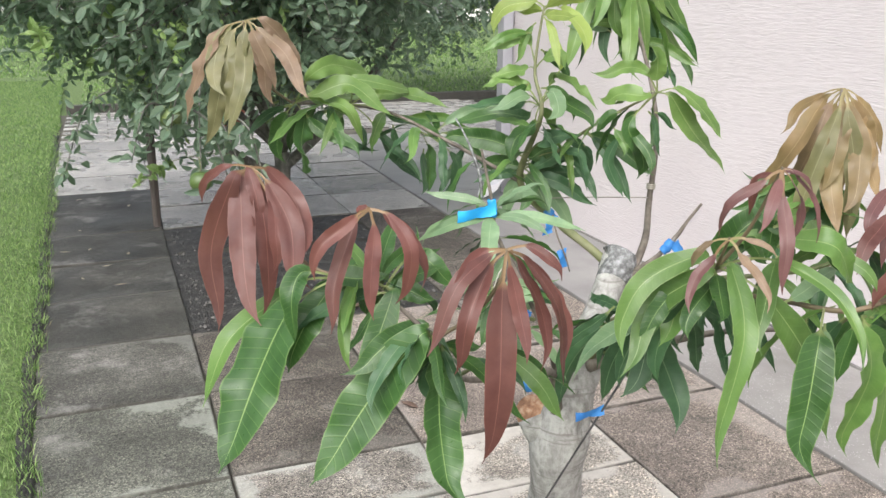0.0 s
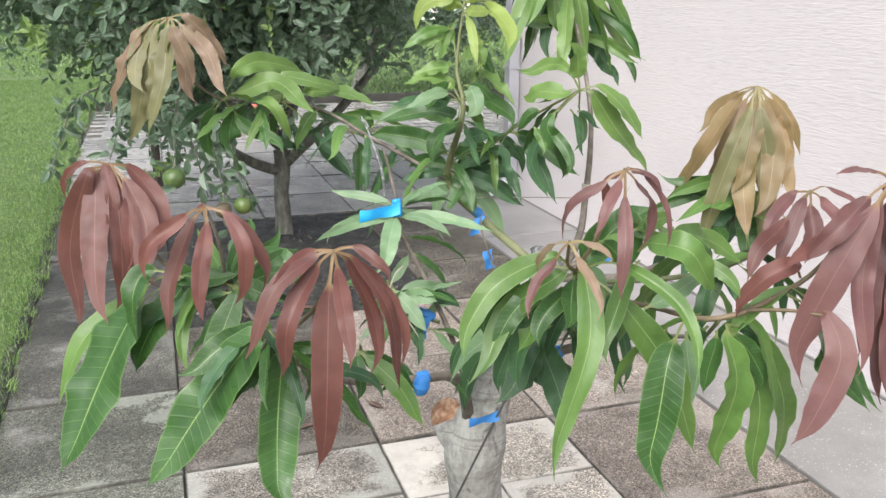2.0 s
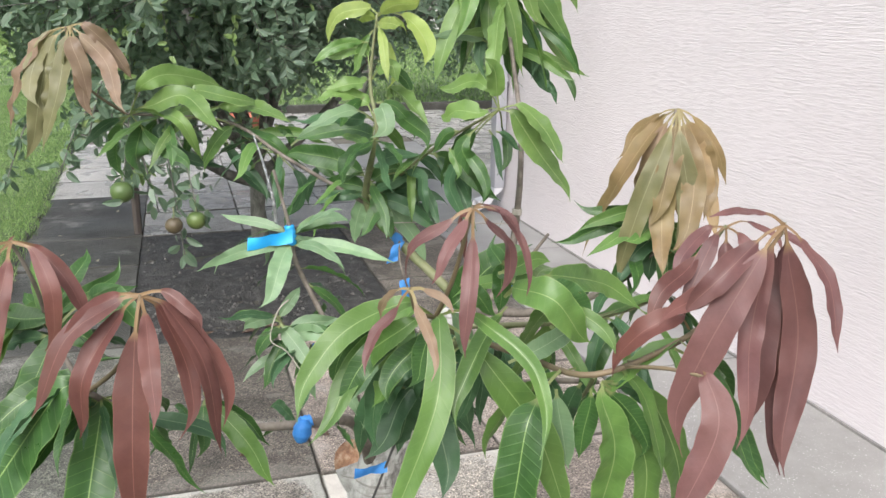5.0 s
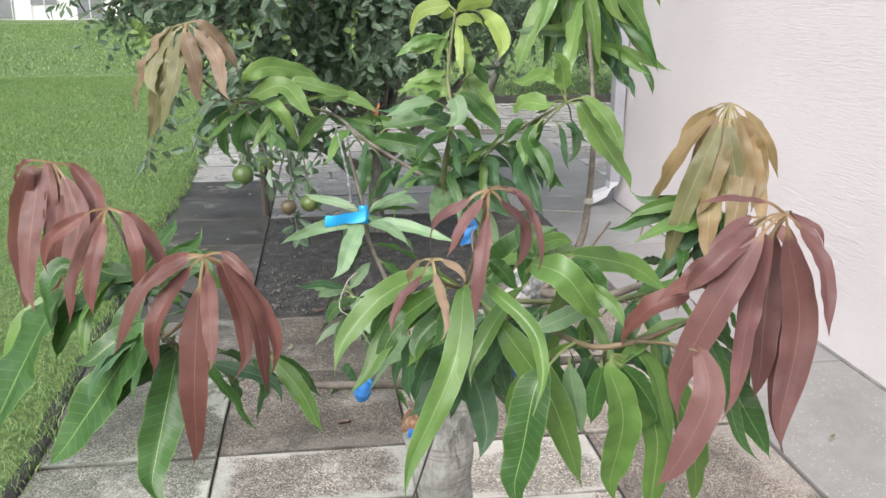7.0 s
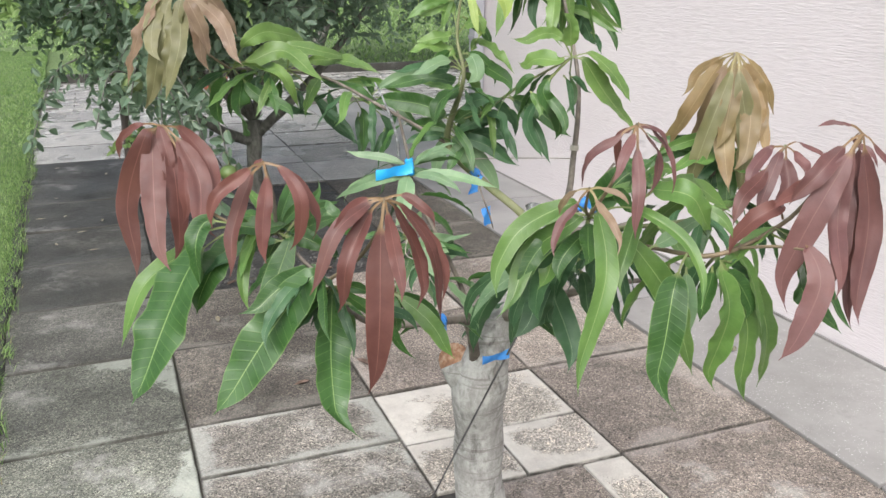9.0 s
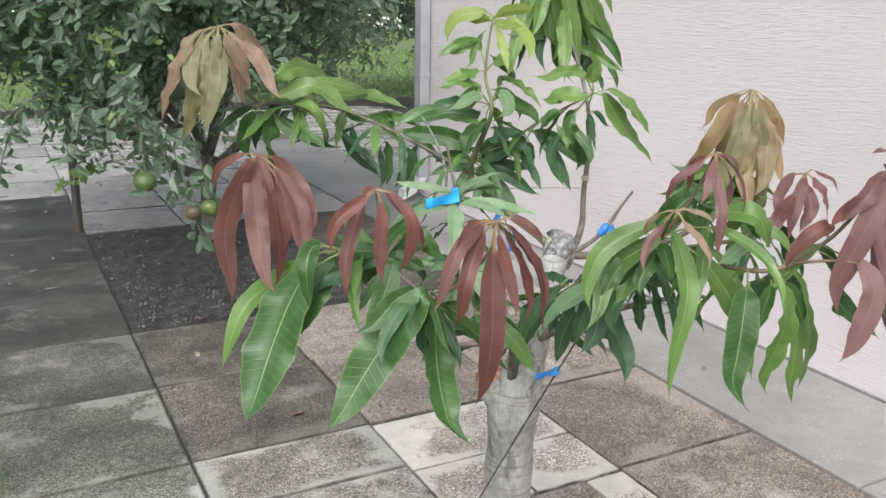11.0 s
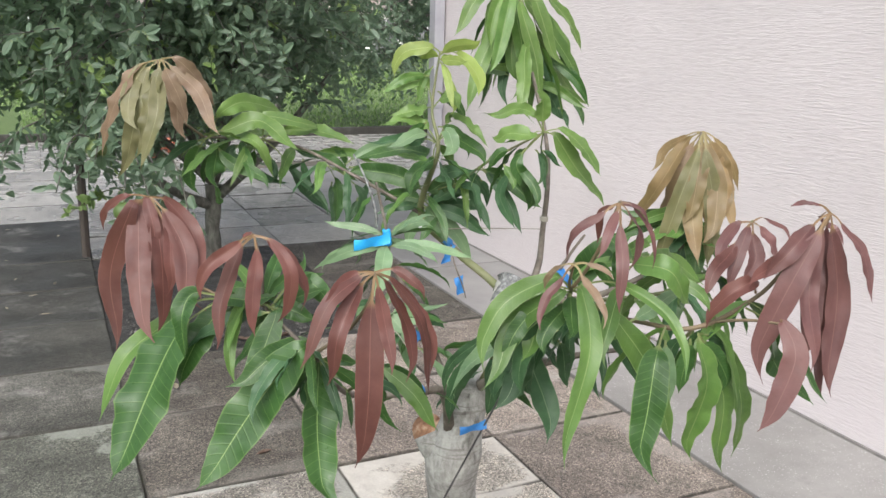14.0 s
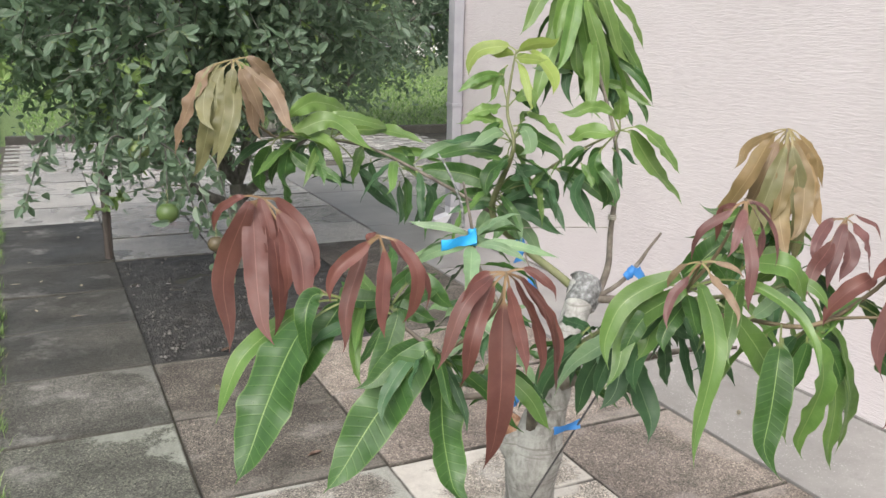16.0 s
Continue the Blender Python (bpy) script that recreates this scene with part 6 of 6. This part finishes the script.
hang("dark", (0.937, 1.940, 1.030), [
    ((0.9, -9.6, 6.8), (4.5, -9.0, 7.5), (8.0, -11.7, 7.1), 3.2),
    ((1.4, -3.8, -0.2), (6.4, -3.9, 2.0), (12.9, -2.1, 2.6), 3.0),
    ((8.6, -10.0, 3.5), (8.4, -13.3, 0.2), (10.0, -13.2, -4.2), 2.2),
    ((6.7, -1.0, -2.8), (11.6, -3.0, -5.5), (16.5, -4.0, -10.8), 2.6)])
hang("green", (0.937, 1.940, 1.030), [
    ((2.7, -2.0, -2.8), (0.0, -4.0, -6.6), (-2.1, -5.0, -10.6), 3.0)])
hang("brown", (1.352, 1.434, 1.236), [
    ((0.8, -1.5, -4.0), (1.0, -5.0, -12.0), (-2.0, -8.0, -23.0), 4.6),
    ((-1.0, -1.0, -4.0), (-3.0, -3.0, -10.0), (-5.0, -4.0, -19.0), 4.4)])
hang("olive", (0.362, 2.170, 1.345), [
    ((-1.0, -2.0, -3.0), (-4.0, -5.0, -12.0), (-6.0, -5.0, -23.0), 4.4)])
hang("tan", (0.362, 2.170, 1.345), [
    ((1.0, -3.0, -3.0), (2.0, -7.0, -9.0), (2.0, -9.0, -18.0), 4.0)])

hang("olive", (1.352, 1.434, 1.236), [
    ((-3.0, -2.0, -5.0), (-7.0, -2.0, -16.0), (-9.5, 0.0, -29.0), 4.0),
    ((-1.0, -3.0, -5.0), (0.5, -5.0, -16.0), (-1.0, -6.0, -28.0), 4.0)])
# dark older leaves low round the fork
filler(("dark", "green", "dark"), [(0.955, 1.60, 0.70), (0.93, 1.52, 0.78), (0.95, 1.46, 0.86)], 9, (11, 16), 31, 0.9)
filler(("dark", "dark", "green"), [(1.0, 1.55, 0.80), (1.015, 1.43, 0.88), (1.029, 1.333, 0.924)], 9, (11, 17), 32, 1.1)
filler(("dark", "green"), [(0.79, 1.625, 0.85), (0.748, 1.665, 0.95)], 7, (9, 14), 33, 0.7)
filler(("dark", "green", "dark"), [(1.1, 1.2, 0.98), (1.25, 1.23, 1.01)], 6, (12, 17), 34, 1.2)

# ---- fallen petals and litter ----
M_LITTER = plain_material("dry_leaf_litter", [(0.35, 0.30, 0.2), (0.6, 0.55, 0.42)], 40, 0.8)
rng = random.Random(21)
for x, y in ((-0.12, 5.26), (-0.25, 5.25), (-0.15, 4.71), (0.03, 4.55), (0.08, 5.1), (-0.18, 5.71), (-0.03, 4.9), (0.12, 6.3), (-0.2, 6.6), (0.5, 3.4), (1.2, 3.3), (1.9, 3.0), (2.3, 2.4)):
    bm = bmesh.new()
    s = rng.uniform(0.018, 0.034)
    vs = [bm.verts.new((s * u, s * 0.32 * v, 0.004 * (abs(v) + u * u))) for u, v in ((-1, 0), (-0.3, 1), (0.5, 0.8), (1, 0), (0.4, -0.9), (-0.4, -0.8))]
    bm.faces.new(vs)
    bmesh.ops.solidify(bm, geom=bm.faces[:], thickness=0.0012)
    ob = part("fallen_leaf", bm, M_LITTER)
    ob.matrix_basis = pose(x, y, 0.008, 0, 0, rng.uniform(0, 360))
    tagged(ob, "small dry pale fallen leaf on the pavers", "fallen leaf", "litter on the pavers")

M_DEAD = plain_material("dead_brown_leaf", [(0.10, 0.065, 0.045), (0.19, 0.13, 0.10), (0.30, 0.22, 0.18)], 40, 0.8)
for x, y, s, turn in ((0.80, 3.80, 0.045, 20), (0.90, 3.83, 0.055, 160), (0.99, 3.81, 0.05, 75), (0.86, 3.86, 0.04, 300), (1.06, 3.84, 0.05, 10), (0.62, 3.82, 0.035, 40), (0.70, 2.72, 0.03, 15), (0.95, 2.80, 0.04, 120)):
    bm = bmesh.new()
    rows_l = [[bm.verts.new((s * u, 0.33 * s * v * (1 - u * u) ** 0.6, 0.25 * s * v * v * (1 - u * u) + 0.12 * s * u * u)) for v in (-1, -0.4, 0.4, 1)] for u in (-0.98, -0.5, 0.0, 0.5, 0.98)]
    for a, b in zip(rows_l, rows_l[1:]):
        for k in range(3):
            bm.faces.new((a[k], a[k + 1], b[k + 1], b[k]))
    bmesh.ops.solidify(bm, geom=bm.faces[:], thickness=0.001)
    ob = part("fallen_leaf", bm, M_DEAD)
    ob.matrix_basis = pose(x, y, 0.006, 0, 0, turn)
    tagged(ob, "curled dead brown leaf lying by the tree pit", "fallen leaf", "litter on the pavers")

# ---- grass ----
def grass(name, count, area, height, width, label, seed, keep=None):
    rng = np.random.default_rng(seed)
    x0, x1, y0, y1 = area
    x = x0 + (x1 - x0) * rng.random(count)
    y = y0 + (y1 - y0) * rng.random(count)
    if keep is not None:
        ok = keep(x, y)
        x, y = x[ok], y[ok]
    n = len(x)
    h = height * rng.uniform(0.5, 1.25, n)
    a = rng.uniform(0, 2 * np.pi, n)
    lean = rng.uniform(0.1, 0.9, n) * h
    b = rng.uniform(0, 2 * np.pi, n)
    wx, wy = np.cos(a) * width / 2, np.sin(a) * width / 2
    lx, ly = np.cos(b) * lean, np.sin(b) * lean
    z0 = np.full(n, -0.02)
    v = np.stack([np.stack([x - wx, y - wy, z0], 1), np.stack([x + wx, y + wy, z0], 1),
                  np.stack([x + wx * 0.7 + lx * 0.4, y + wy * 0.7 + ly * 0.4, z0 + h * 0.65], 1), np.stack([x - wx * 0.7 + lx * 0.4, y - wy * 0.7 + ly * 0.4, z0 + h * 0.65], 1),
                  np.stack([x + lx, y + ly, z0 + h], 1)], 1).reshape(-1, 3)
    o = np.arange(n)[:, None] * 5
    quads, tris = o + np.array([0, 1, 2, 3]), o + np.array([3, 2, 4])
    me = bpy.data.meshes.new(name)
    me.from_pydata(v.tolist(), [], quads.tolist() + tris.tolist())
    me.materials.append(M_GRASS)
    ob = new(name, me)
    return tagged(ob, label, "grass", kind="stuff")


M_GRASS, nt, b = material("grass_blade", 0.5)
geo = nt.nodes.new("ShaderNodeNewGeometry")
patchy = noise_tex(nt, coords(nt, "Object"), 1.1, 4)
col = ramp(nt, geo.outputs["Random Per Island"], [(0.0, (0.07, 0.14, 0.035)), (0.55, (0.16, 0.27, 0.075)), (1.0, (0.36, 0.48, 0.20))])
col = mix(nt, grey_ramp(nt, patchy, 0.35, 0.65, 0, 0.4), col, (0.21, 0.33, 0.10))
nt.links.new(col, b.inputs["Base Color"])
thin = nt.nodes.new("ShaderNodeBsdfTranslucent")
nt.links.new(col, thin.inputs[0])
blend = node(nt, "ShaderNodeMixShader", Fac=0.35)
nt.links.new(b.outputs[0], blend.inputs[1])
nt.links.new(thin.outputs[0], blend.inputs[2])
nt.links.new(blend.outputs[0], nt.nodes["Material Output"].inputs[0])


def edge_of(y):
    return -0.27 - 0.026 * (y - 2.5) + 0.009 * np.sin(y * 3.1) + 0.006 * np.sin(y * 9.7 + 1)


grass("lawn_grass", 120000, (-2.2, 0.0, 2.0, 7.5), 0.055, 0.005, "short damp lawn grass beside the pavers", 1, lambda x, y: (x < edge_of(y) + 0.02 * np.sin(y * 23)) & (x > -1.3 - 0.9 * np.modf(np.abs(np.sin(x * 911 + y * 373)) * 57)[0]) & (y > 2.0 + 0.7 * np.modf(np.abs(np.sin(x * 517 + y * 771)) * 41)[0]))
grass("lawn_grass_middle", 190000, (-5, 0.0, 7.5, 16), 0.055, 0.010, "short damp lawn grass beside the pavers", 2, lambda x, y: (x < edge_of(y)) & ((x < -0.1) | (y > 11.6)))
grass("lawn_grass_far", 90000, (-22, 12, 11.7, 45), 0.05, 0.03, "open lawn grass in the distance", 3, lambda x, y: (y > 16) | (x > -0.3))
grass("edge_tufts", 7000, (-0.6, 0.0, 2.0, 9.0), 0.075, 0.004, "long grass tufts over the paver edge", 4, lambda x, y: np.abs(x - edge_of(y) + 0.012) < 0.035 + 0.02 * np.sin(y * 17) * np.sin(y * 5.3))

dry = grass("dry_tufts", 2600, (-0.6, 0.0, 1.2, 9.0), 0.055, 0.004, "dry brownish grass along the paver edge", 6, lambda x, y: np.abs(x - edge_of(y) - 0.006) < 0.02 + 0.012 * np.sin(y * 11))
dry.data.materials.clear()
dry.data.materials.append(plain_material("dry_grass", [(0.10, 0.10, 0.05), (0.2, 0.18, 0.10), (0.3, 0.27, 0.16)], 60, 0.8))

bm = bmesh.new()
strip_rows = []
for k in range(140):
    y = 1.0 + 0.065 * k
    e = lawn_edge(y)
    w = 0.005 + 0.010 * noise.noise(Vector((0, y * 7, 2)))
    strip_rows.append([bm.verts.new((e + dx, y, z)) for dx, z in ((-0.04, 0.012), (0.0, 0.014), (w, 0.008), (w + 0.006, -0.006))])
for a, b in zip(strip_rows, strip_rows[1:]):
    for k in range(3):
        bm.faces.new((a[k], a[k + 1], b[k + 1], b[k]))
edge_soil = part("ground_edge_soil", bm, M_SOIL)
tagged(edge_soil, "ragged line of dark wet soil between lawn and pavers", "soil", kind="structure")

# ---- pavers, one by one ----
paving = new("pavement")
tagged(paving, "weathered square concrete pavers with dark mossy joints", "pavement", kind="structure")
rng = random.Random(2)
shapes = {}


def paver(x0, x1, y0, y1, mat, gap=0.003, name="paver", wide=0.006):
    """One slab with chipped, rounded edges; the joint across is a little wider than the one along. Slabs of one size share a few meshes."""
    w, d = round(x1 - x0 - gap, 3), round(y1 - y0 - gap - wide, 3)
    key = (w, d, mat.name, rng.randrange(3))
    if key not in shapes:
        chip = random.Random(str(key))
        n = 5 if name == "paver" else 1
        ring = []
        for ax, ay, bx, by in ((-1, -1, 1, -1), (1, -1, 1, 1), (1, 1, -1, 1), (-1, 1, -1, -1)):
            for i in range(n):
                s = i / n
                jut = chip.uniform(-0.003, 0.001) if name == "paver" else 0
                x, y = (ax + (bx - ax) * s) * (w / 2 + jut), (ay + (by - ay) * s) * (d / 2 + jut)
                ring.append((x, y))
        bm = bmesh.new()
        low = [bm.verts.new((x, y, -0.045)) for x, y in ring]
        mid = [bm.verts.new((x, y, -0.006)) for x, y in ring]
        top = [bm.verts.new((x * (1 - 0.004 / w), y * (1 - 0.005 / d), 0)) for x, y in ring]
        m = len(ring)
        for a, b in ((low, mid), (mid, top)):
            for i in range(m):
                bm.faces.new((a[i], a[(i + 1) % m], b[(i + 1) % m], b[i]))
        bm.faces.new(top)
        shapes[key] = mesh_of(bm, name, mat, False)
    ob = new(name, shapes[key])
    ob.parent = paving
    ob.matrix_basis = pose((x0 + x1) / 2, (y0 + y1) / 2, rng.uniform(-0.003, 0.003), rng.gauss(0, 0.25), rng.gauss(0, 0.25), 180 * rng.randrange(2))


for k in range(-10, 11):
    y0, y1 = Y3 + ROW * k, Y3 + ROW * (k + 1)
    far = y0 > 5.6
    paver(X0, X1, y0, y1, M_SLAB_WET_SHEEN if y0 > 6.7 else M_SLAB_DARK if k >= 2 else M_SLAB_MILD if k == 1 else M_SLAB_HALF if k == 0 else M_SLAB_LICHEN)
    for xa, xb in ((X1, X2), (X2, X3), (X3, X4)):
        if xb <= X3 + 0.01 and 3.7 < y0 < 5.5:
            continue
        if xb <= X3 + 0.01 and k in (-1, -2):
            continue
        paver(xa, xb, y0, y1, M_SLAB_WET_SHEEN if far else M_SLAB_TAN if xa > X2 - 0.01 and y0 < 3.5 else M_SLAB)
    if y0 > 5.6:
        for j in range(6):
            paver(XW + 0.21 + 0.61 * j, XW + 0.82 + 0.61 * j, y0, y1, M_SLAB_WET_SHEEN)
# narrower cut pavers in front of the mango, worn pale
paver(X1, X2, 2.25, Y3, M_SLAB_BLOTCH)
paver(X2, X3, 2.21, Y3, M_SLAB_PALE)
paver(X1, X2, 1.935, 2.25, M_SLAB_BLOTCH)
paver(X2, 1.19, 1.935, 2.21, M_SLAB_PALE)
paver(1.19, X3, 1.935, 2.21, M_SLAB_PALE)
paver(1.36, X3, 1.32, 1.93, M_SLAB_PALE)
paver(1.03, 1.36, 1.32, 1.93, M_SLAB_TAN)
paver(X1, 0.79, 1.32, 1.93, M_SLAB)
# small brick pavers at the far end
for j in range(15):
    for i in range(17):
        x = X0 + 0.3 * i + (0.15 if j % 2 else 0)
        y = 9.31 + 0.15 * j
        paver(x, x + 0.3, y, y + 0.15, M_SLAB_WET_SHEEN, 0.01, "brick", 0.004)
kerb = part("kerb", box((X0, 11.57, -0.05), (7.4, 11.67, 0.10), 0.01), M_SLAB_DARK, smooth=False)
tagged(kerb, "low dark edging kerb at the end of the pavers", "kerb", kind="structure")
